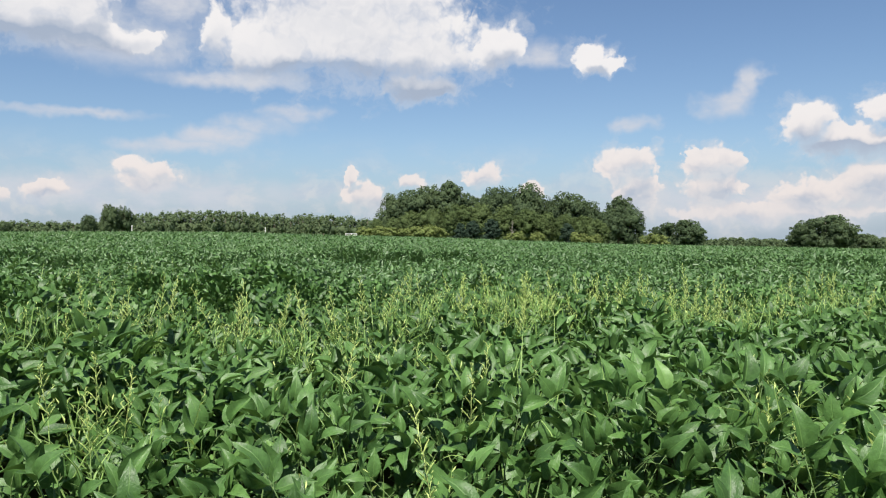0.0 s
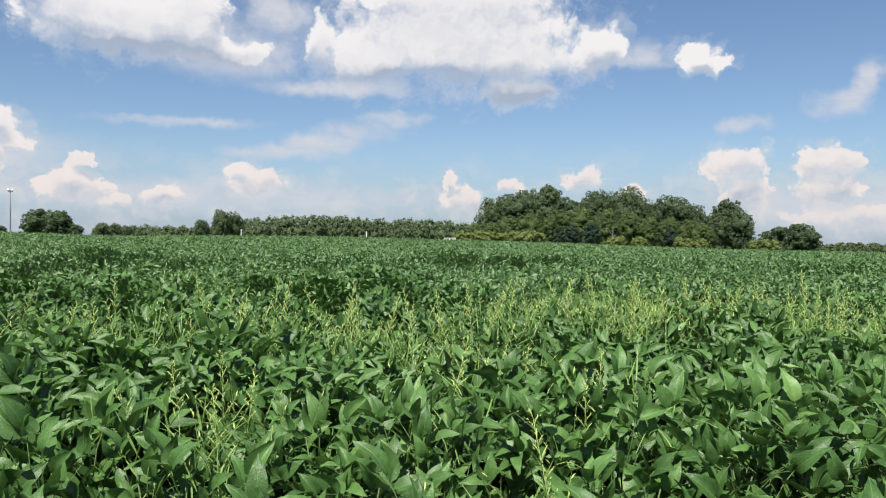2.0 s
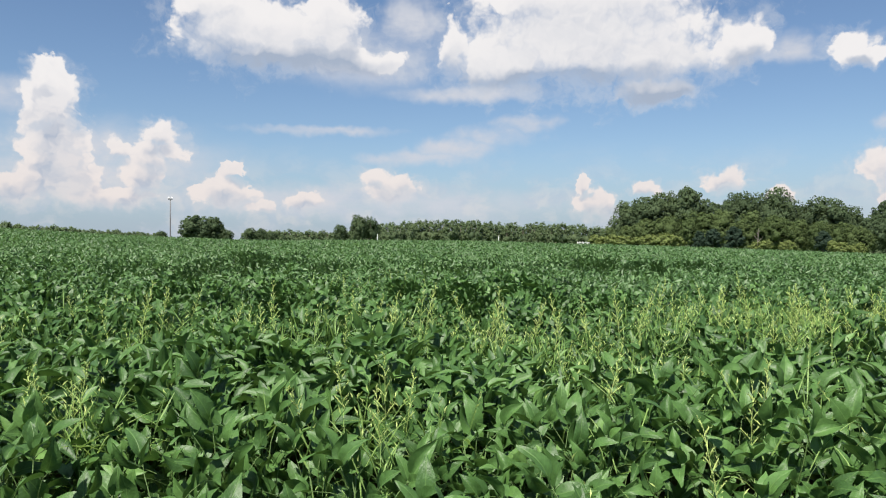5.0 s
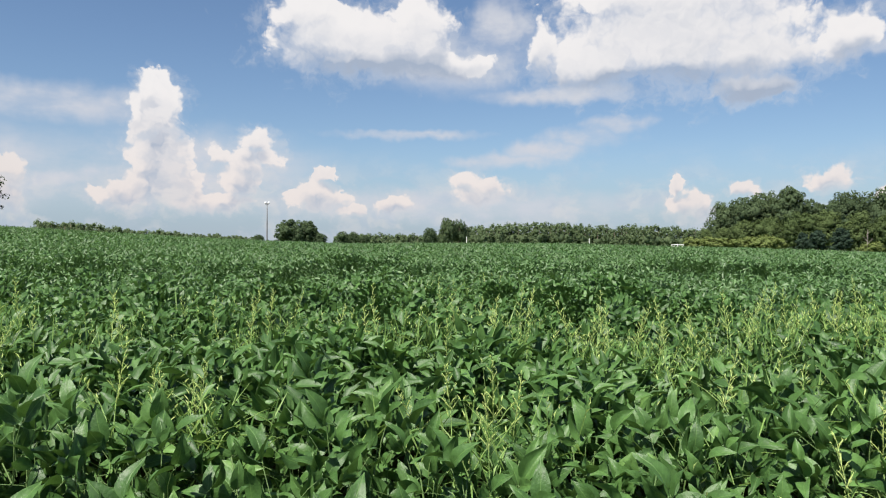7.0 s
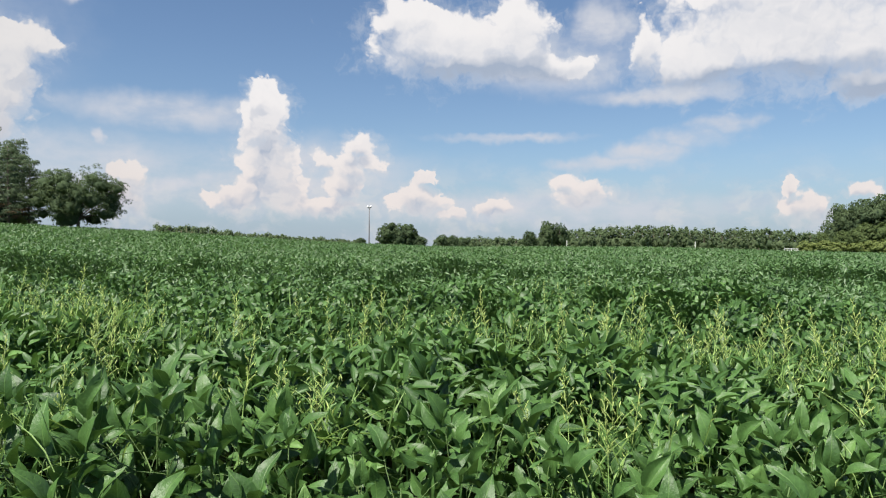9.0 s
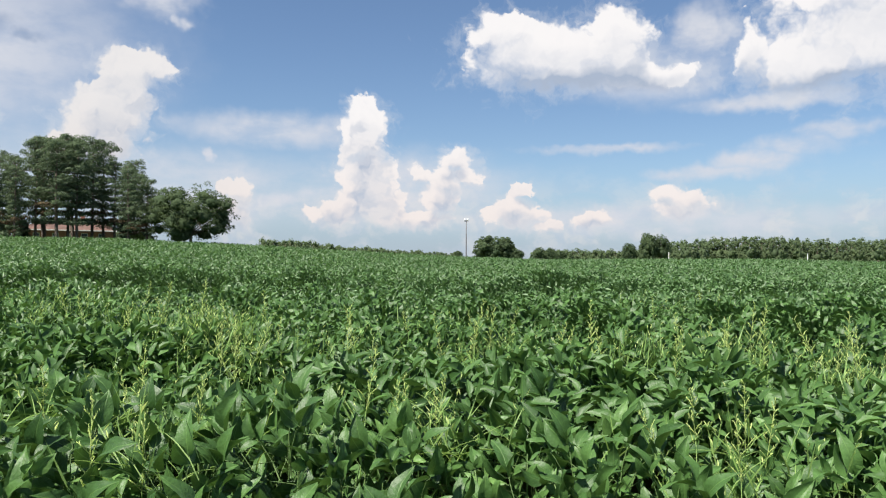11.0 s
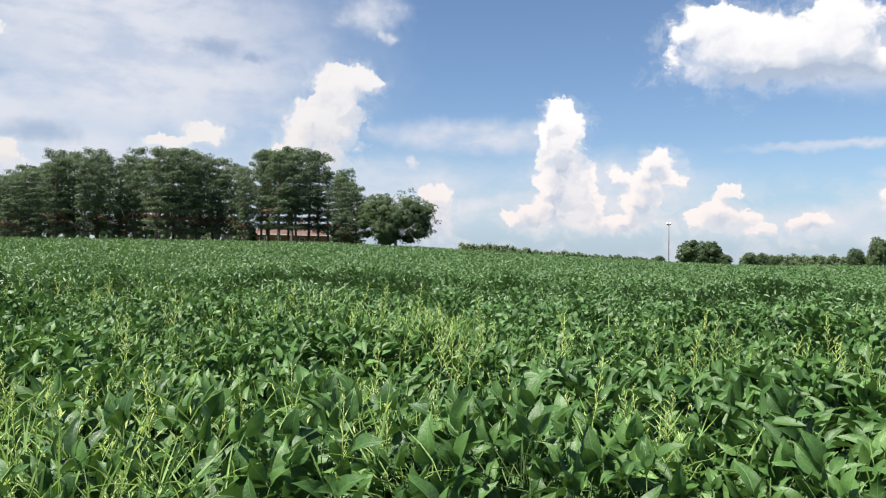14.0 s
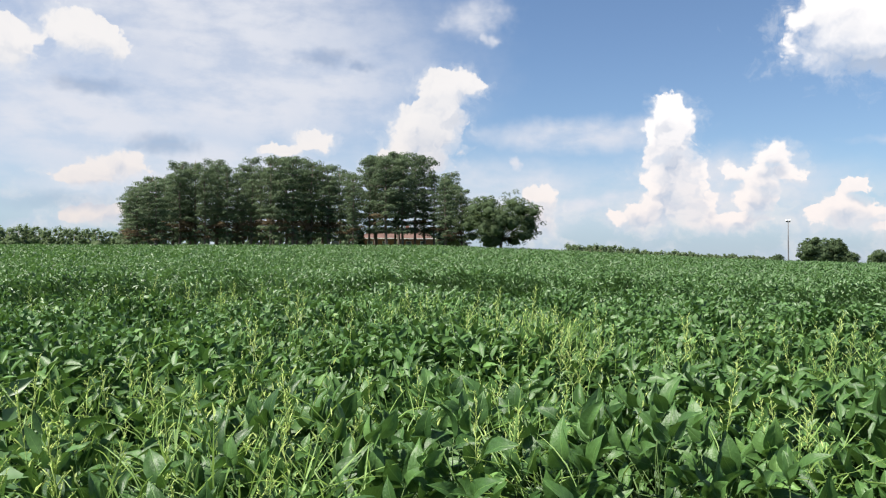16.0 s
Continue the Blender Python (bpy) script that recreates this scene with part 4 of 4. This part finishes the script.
def stand(source, az, dist, top, base_height, turn=0.0, wide=1.0, label="", category="tree", group=""):
    """Copies a tree of a known height to a direction and distance so that its top reaches the elevation given."""
    x, y = (float(v) for v in polar(az, dist))
    z = gz(x, y)
    s = (dist * math.tan(radians(top)) + EYE - z) / base_height
    ob = copy_thing(source, pose(x, y, z, 0, 0, turn))
    ob.scale = (s * wide, s * wide, s)
    return tagged(ob, label, category, group)


def drop_source(ob):
    for o in (*ob.children_recursive, ob):
        bpy.data.objects.remove(o)


def build_trees():
    rng = np.random.default_rng(77)
    oaks = [broad_tree(300 + i, 10.0, w, oak_leaf, "oak_tree", bare=b) for i, (w, b) in enumerate(((10.0, 0.03), (8.5, 0.02), (12.0, 0.08), (9.2, 0.02)))]
    mids = [broad_tree(310 + i, 10.0, w, mid_leaf, "field_tree", bare=0.0, lobes=11, taper=0.35) for i, w in enumerate((9.5, 11.0, 8.0))]
    shrubs = [broad_tree(320 + i, 5.0, 6.5, olive_leaf, "shrub", bare=0.0, lobes=9, card=0.3, tufts=13) for i in range(2)]
    cedars = [broad_tree(330 + i, 9.0, 6.0, cedar_leaf, "cedar_tree", bare=0.04, lobes=11, taper=0.5, open_crown=0.15) for i in range(2)]
    crest_oak = broad_tree(341, 10.0, 14.5, oak_leaf, "oak_tree", bare=0.0, lobes=30, open_crown=0.2, card=0.24, tufts=16, bough=0.72)
    low_tree = broad_tree(342, 7.0, 12.0, oak_leaf, "low_tree", bare=-0.1, lobes=20, bough=0.85)
    G = "trees of the grove in the field"
    for az, d, top, w in ((3.5, 240, 3.35, 0.8), (2.3, 238, 3.75, 0.85), (1.0, 242, 4.05, 0.8), (-0.7, 236, 4.3, 0.9), (-2.9, 244, 3.3, 0.8), (-4.1, 242, 3.95, 0.8), (-6.2, 238, 4.1, 0.8),
                          (-9.3, 234, 3.5, 0.95), (-8.0, 240, 2.9, 0.8), (-10.6, 238, 2.75, 0.8), (-12.9, 228, 3.15, 0.75), (-13.7, 226, 2.3, 0.8), (-12.1, 224, 2.2, 0.85)):
        stand(oaks[rng.integers(0, 4)], az, d, top, 10.0, rng.uniform(0, 360), w, "full dark green oak tree in a field grove", "oak tree", G)
    for az, d, top, w in ((4.9, 228, 1.4, 1.0), (2.3, 226, 2.1, 1.0), (0.9, 228, 2.3, 0.9), (-1.2, 224, 2.6, 0.95), (-2.7, 226, 2.75, 0.9), (-4.6, 224, 2.5, 0.9), (-6.3, 226, 2.3, 0.9), (-7.6, 224, 1.9, 0.95),
                          (-9.0, 222, 1.9, 0.9), (-10.3, 222, 1.75, 0.9), (-11.4, 220, 1.5, 0.95), (3.6, 226, 1.6, 0.9)):
        stand(mids[rng.integers(0, 3)], az, d, top, 10.0, rng.uniform(0, 360), w, "lighter green leafy tree at the grove's edge", "tree", G)
    for az, d, top, w in ((-3.6, 213, 1.5, 0.95), (-2.2, 212, 1.35, 0.95), (-1.3, 213, 1.2, 0.8), (-9.2, 212, 1.2, 0.8)):
        stand(cedars[rng.integers(0, 2)], az, d, top, 9.0, rng.uniform(0, 360), w * 1.3, "dark evergreen cedar at the grove's edge", "cedar", G)
    for az, d, top in ((1.3, 210, 0.95), (0.3, 211, 0.85), (5.6, 215, 0.8), (4.3, 212, 0.9), (-10.0, 205, 0.5), (-11.2, 206, 0.3), (-15.4, 205, 0.35), (-7.0, 208, 0.5), (-5.4, 209, 0.5), (2.6, 214, 0.8)):
        stand(shrubs[rng.integers(0, 2)], az, d, top, 5.0, rng.uniform(0, 360), rng.uniform(0.9, 1.7), "rounded olive-green shrub at the grove's foot", "shrub", "shrubs round the grove")
    for az, d, top, w, text in ((-17.1, 250, 1.38, 1.15, "low rounded dark green tree beside the grove"), (-26.4, 300, 1.66, 1.05, "round-crowned green tree at the field's far edge"),
                                (34.5, 215, 2.05, 1.1, "broad dark green tree beside the lamp pole"), (-28.3, 320, 0.4, 1.5, "low spreading tree at the field's far edge")):
        stand(low_tree, az, d, top, 7.0, rng.uniform(0, 360), w, text, "tree")
    for az, d, top, w, text in ((-24.7, 310, 0.55, 1.5, "small round green tree at the field's far edge"), (32.9, 212, 1.1, 1.3, "small green tree beside a larger one"), (37.2, 230, 0.95, 1.0, "small tree by the lamp pole"),
                                (31.2, 300, 1.25, 0.8, "small green tree on the horizon"), (30.4, 300, 1.2, 0.8, "small green tree on the horizon"), (29.6, 310, 1.0, 1.0, "small green tree on the horizon"),
                                (24.7, 320, 1.55, 0.8, "green tree in front of the far woods"), (23.4, 318, 2.28, 0.6, "tall green tree in front of the far woods"), (22.5, 322, 2.05, 0.6, "dark tree in front of the far woods")):
        stand(oaks[rng.integers(0, 4)], az, d, top, 10.0, rng.uniform(0, 360), w, text, "tree")
    stand(crest_oak, 56.6, 142, 5.4, 10.0, 40, 1.05, "spreading dark green oak on the field's crest", "oak tree")
    stand(cedars[0], 60.7, 150, 3.4, 9.0, 30, 0.8, "dark evergreen beside the brick house", "evergreen tree")
    stand(cedars[1], 66.9, 155, 2.7, 9.0, 130, 0.8, "young evergreen before the brick house", "evergreen tree")
    stand(shrubs[0], 60.0, 146, 2.05, 5.0, 0, 0.9, "small round bush under the pines", "bush")
    pines = [pine_tree(500 + i, 18.0, w, b) for i, (w, b) in enumerate(((6.8, 0.16), (7.6, 0.2), (6.2, 0.13), (7.4, 0.21)))]
    P = "pines round the house"
    tops = ([83.0, 81.5, 80.2, 78.5, 76.4, 75.4, 74.6, 72.0, 70.4, 69.0, 67.5, 65.9, 63.3, 61.4, 60.2, 59.0], [5.0, 6.3, 7.0, 7.6, 7.5, 6.9, 7.9, 8.1, 7.7, 7.4, 7.1, 8.4, 8.6, 7.7, 6.9, 5.6])
    for row, d in ((0, 146), (1, 153), (2, 161), (3, 178)):
        az = 59.4 + row * 0.4
        while az < 82.9:
            top = float(np.interp(az, tops[0][::-1], tops[1][::-1])) + (rng.uniform(-0.9, 0.1) if row < 2 else rng.uniform(-0.5, 0.1))
            if not (61.0 < az < 67.6 and (row == 3 or (row < 2 and rng.uniform() < 0.12))):
                stand(pines[3 if 61.8 < az < 67.4 else rng.integers(0, 3)], az, d + rng.uniform(-3, 3), top, 17.6, rng.uniform(0, 360), rng.uniform(0.85, 1.2) if az < 80.5 else 1.35, "tall dark pine with a bare lower trunk", "pine tree", P)
            az += rng.uniform(1.2, 1.8) if row < 2 else rng.uniform(1.6, 2.5)
    for ob in (*oaks, *mids, *shrubs, *cedars, *pines, crest_oak, low_tree):
        drop_source(ob)


build_trees()


def bare_tree():
    """A pale dead trunk with a few forked limbs in front of the grove."""
    x, y = (float(v) for v in polar(-5.1, 208))
    z = gz(x, y)
    h = 208 * math.tan(radians(1.35)) + EYE - z
    tree = new("dead_tree")
    tree.matrix_world = pose(x, y, z)
    trunk = Soup()
    trunk.tube([(0, 0, -0.3), (0.05, 0, h * 0.4), (0.15, 0.05, h * 0.75), (0.1, 0, h)], (0.15, 0.12, 0.08, 0.02), 7)
    part("trunk", trunk.mesh("trunk", [dead_bark]), dead_bark, tree)
    for k, (a, s, l) in enumerate(((0.4, 0.45, 1.8), (2.6, 0.55, 1.6), (4.4, 0.62, 1.5), (1.5, 0.72, 1.2), (5.4, 0.8, 0.9))):
        limb = Soup()
        out = np.array((math.cos(a), math.sin(a), 1.1)) * l * 0.7
        limb.tube([(0.08, 0, h * s), out * 0.5 + (0.08, 0, h * s - 0.1), out + (0.08, 0, h * s)], (0.08, 0.05, 0.02), 5)
        part("limb", limb.mesh("limb", [dead_bark]), dead_bark, tree)
    tagged(tree, "pale bare dead tree standing before the grove", "dead tree")


bare_tree()


def woods(name, label, seed, rows, dist, spread, step, leaf=hazy_wood_leaf):
    """A far belt of trees: rows of (azimuth, elevation of the tops)."""
    rng = np.random.default_rng(seed)
    soup = Soup()
    A, E = [r[0] for r in rows], [r[1] for r in rows]
    az = A[0]
    while az < A[-1]:
        d = dist + rng.uniform(0, spread)
        x, y = (float(v) for v in polar(az, d))
        z = gz(x, y)
        h = max(2.5, d * math.tan(radians(float(np.interp(az, A, E)) + rng.uniform(-0.02, 0.16))) + EYE - z)
        h *= rng.uniform(0.9, 1.06)
        r = min(h * 0.4, 3.8) * rng.uniform(0.8, 1.2)
        soup.tube([(x, y, z - 0.5), (x, y, z + h * 0.8)], (0.25, 0.1), 5, 1)
        ball(soup, np.array((x, y, z + h * 0.4)), r * 0.5, rng, h * 0.36 / r)
        for k in range(14):
            t = (k + rng.uniform(0, 1)) / 14
            rr = r * rng.uniform(0.4, 0.58) * (1.15 - 0.4 * t)
            out = rng.normal(0, 1, 3) * (1, 1, 0)
            c = np.array((x, y, z + 0.06 * h + t * (h * 0.94 - rr))) + unit(out) * r * 0.62 * math.sqrt(max(0.05, 1 - t * t))
            ball(soup, c, rr * 0.5, rng, 0.95)
            clump(soup, c, rr, rng, 20, d * 0.0019, 0.95, wide=0.9, heart=np.array((x, y, z + h * 0.25)))
        az += 0.42 * step * rng.uniform(0.5, 1.5)
    tagged(new(name, soup.mesh(name, [leaf, bark])), label, "woodland", kind="stuff")


woods("far_woods", "long belt of mixed green woods behind the field", 61, [(-16, 0.1), (-9, 0.7), (-2, 1.0), (3.5, 1.3), (6, 1.5), (9.3, 1.72), (12.6, 1.6), (15.7, 1.9), (19.6, 1.8), (22.1, 1.5), (24, 1.0), (25.6, 0.95), (29.9, 1.0), (31.6, 0.9)], 420, 45, 0.35)
woods("far_trees", "row of distant trees beyond the hill's shoulder", 62, [(37.5, 0.7), (41.2, 0.9), (43.6, 1.08), (44.5, 1.08), (45.8, 1.25), (46.8, 1.25), (48.9, 1.68), (51.8, 1.62)], 360, 30, 0.45)
woods("far_trees", "low hazy trees on the horizon", 63, [(-36, 0.3), (-29, 0.2), (-27.5, 0.1), (-24, -0.05), (-22.9, 0.0), (-21.5, 0.08), (-19, -0.05), (-16, -0.1)], 640, 60, 0.35)
woods("far_trees", "dark trees behind the house and the pines", 65, [(59.2, 2.3), (61, 2.9), (70, 3.1), (82.5, 2.8)], 205, 20, 2.0, pine_leaf)
woods("far_trees", "belt of trees beyond the pines", 64, [(81.5, 2.25), (83.1, 2.3), (85.6, 2.6), (88.6, 2.6), (97, 2.5)], 330, 40, 0.5)


# ---- built things ----
def box(bm, x0, x1, y0, y1, z0, z1):
    vs = [bm.verts.new(p) for p in ((x0, y0, z0), (x1, y0, z0), (x1, y1, z0), (x0, y1, z0), (x0, y0, z1), (x1, y0, z1), (x1, y1, z1), (x0, y1, z1))]
    for f in ((3, 2, 1, 0), (4, 5, 6, 7), (0, 1, 5, 4), (1, 2, 6, 5), (2, 3, 7, 6), (3, 0, 4, 7)):
        bm.faces.new([vs[i] for i in f])
    return bm


def slab(*dims, bevel=0.02):
    bm = box(bmesh.new(), *dims)
    bmesh.ops.bevel(bm, geom=list(bm.edges), offset=bevel, segments=1, affect="EDGES")
    return bm


def lamp_pole():
    x, y = (float(v) for v in polar(36.65, 160))
    thing = new("lamp_pole")
    thing.matrix_world = pose(x, y, gz(x, y), 0, 0, 36)
    H = 160 * math.tan(radians(3.2)) + EYE - gz(x, y)
    shaft = Soup()
    shaft.tube([(0, 0, -0.4), (0, 0, H * 0.5), (0, 0, H)], (0.14, 0.12, 0.10), 10)
    part("shaft", shaft.mesh("shaft", [pole_wood]), pole_wood, thing)
    part("crossarm", slab(-0.4, 0.4, -0.06, 0.06, H - 0.25, H - 0.1), pole_wood, thing)
    for s in (-1, 1):
        head = part("lamp_head", slab(s * 0.3 - 0.19, s * 0.3 + 0.19, -0.3, 0.2, H - 0.08, H + 0.28, bevel=0.06), lamp_white, thing, "white floodlight head")
        part("bracket", slab(s * 0.3 - 0.04, s * 0.3 + 0.04, 0.1, 0.3, H - 0.2, H + 0.05), pole_wood, head)
    tagged(thing, "tall grey pole with white floodlight heads", "lamp pole")


def house():
    x, y = (float(v) for v in polar(64.2, 172))
    thing = new("house")
    thing.matrix_world = pose(x, y, gz(x, y) - 0.3, 0, 0, 64.7)
    part("wall", slab(-8, 8, 0, 9, -0.5, 2.9), brick_red, thing, "red brick wall")
    bm = bmesh.new()
    lo = [bm.verts.new(p) for p in ((-8.7, -0.7, 2.85), (8.7, -0.7, 2.85), (8.7, 9.7, 2.85), (-8.7, 9.7, 2.85))]
    hi = [bm.verts.new(p) for p in ((-5, 4.5, 5.3), (5, 4.5, 5.3))]
    for f in ((lo[0], lo[1], hi[1], hi[0]), (lo[1], lo[2], hi[1]), (lo[2], lo[3], hi[0], hi[1]), (lo[3], lo[0], hi[0]), (lo[3], lo[2], lo[1], lo[0])):
        bm.faces.new(f)
    roof = part("roof", bm, roof_brown, thing, "reddish brown shingle roof")
    part("chimney", slab(2, 2.9, 5, 5.8, 4.2, 6.1), brick_red, roof)
    part("fascia", slab(-8.72, 8.72, -0.76, -0.704, 2.65, 2.86, bevel=0.01), white_paint, thing, "white eaves board")
    for cx in (-6, -2.6, 2.6, 5.8):
        w = part("window", slab(cx - 0.6, cx + 0.6, -0.06, 0.02, 0.9, 2.2, bevel=0.01), white_paint, thing, "white window frame")
        for k in (0, 1):
            part("pane", slab(cx - 0.5, cx + 0.5, -0.075, -0.05, 0.98 + k * 0.6, 1.5 + k * 0.6, bevel=0.005), window_glass, w)
    door = part("door", slab(-0.5, 0.5, -0.07, 0.02, 0.1, 2.15, bevel=0.01), white_paint, thing, "white front door")
    part("door_handle", slab(0.36, 0.42, -0.12, -0.07, 1.05, 1.1, bevel=0.01), pole_wood, door)
    tagged(thing, "low red brick house with a brown roof behind pines", "house")


def post(az, dist, top, text):
    x, y = (float(v) for v in polar(az, dist))
    z = gz(x, y)
    h = dist * math.tan(radians(top)) + EYE - z
    ob = new("marker_post")
    ob.matrix_world = pose(x, y, z, 0, 0, az)
    part("shaft", slab(-0.08, 0.08, -0.08, 0.08, -0.3, h - 0.06), white_paint, ob)
    part("cap", slab(-0.11, 0.11, -0.11, 0.11, h - 0.06, h), white_paint, ob)
    tagged(ob, text, "post", "posts at the field's far edge")


def rail():
    x, y = (float(v) for v in polar(6.8, 206))
    z = EYE + 206 * math.tan(radians(0.36)) - 0.28
    ob = new("field_gate")
    g = gz(x, y)
    ob.matrix_world = pose(x, y, g, 0, 0, 6.8)
    top = z - g
    for k in (0, 1):
        part("bar", slab(-1.5, 1.5, -0.05, 0.05, top - k * 0.4, top + 0.13 - k * 0.4), white_paint, ob)
    for s in (-1.5, 0, 1.5):
        part("post", slab(s - 0.07, s + 0.07, 0.052, 0.16, -0.3, top + 0.2), white_paint, ob)
    tagged(ob, "low white rail at the far edge of the field", "gate")


def cabinet(az, dist, w, h, text):
    """A small white painted box under the pines."""
    x, y = (float(v) for v in polar(az, dist))
    ob = new("white_hutch")
    ob.matrix_world = pose(x, y, gz(x, y), 0, 0, az)
    part("body", slab(-w / 2, w / 2, -0.5, 0.5, -0.2, h), white_paint, ob)
    part("lid", slab(-w / 2 - 0.08, w / 2 + 0.08, -0.6, 0.6, h, h + 0.12), roof_brown, ob)
    tagged(ob, text, "hutch")


lamp_pole()
house()
post(22.0, 200, 0.85, "short white marker post at the field's far edge")
post(13.0, 205, 0.76, "thin white marker post at the field's far edge")
rail()
cabinet(68.75, 158, 1.3, 1.7, "small white painted hutch under the pines")
cabinet(74.3, 156, 0.9, 1.2, "low white painted box under the pines")
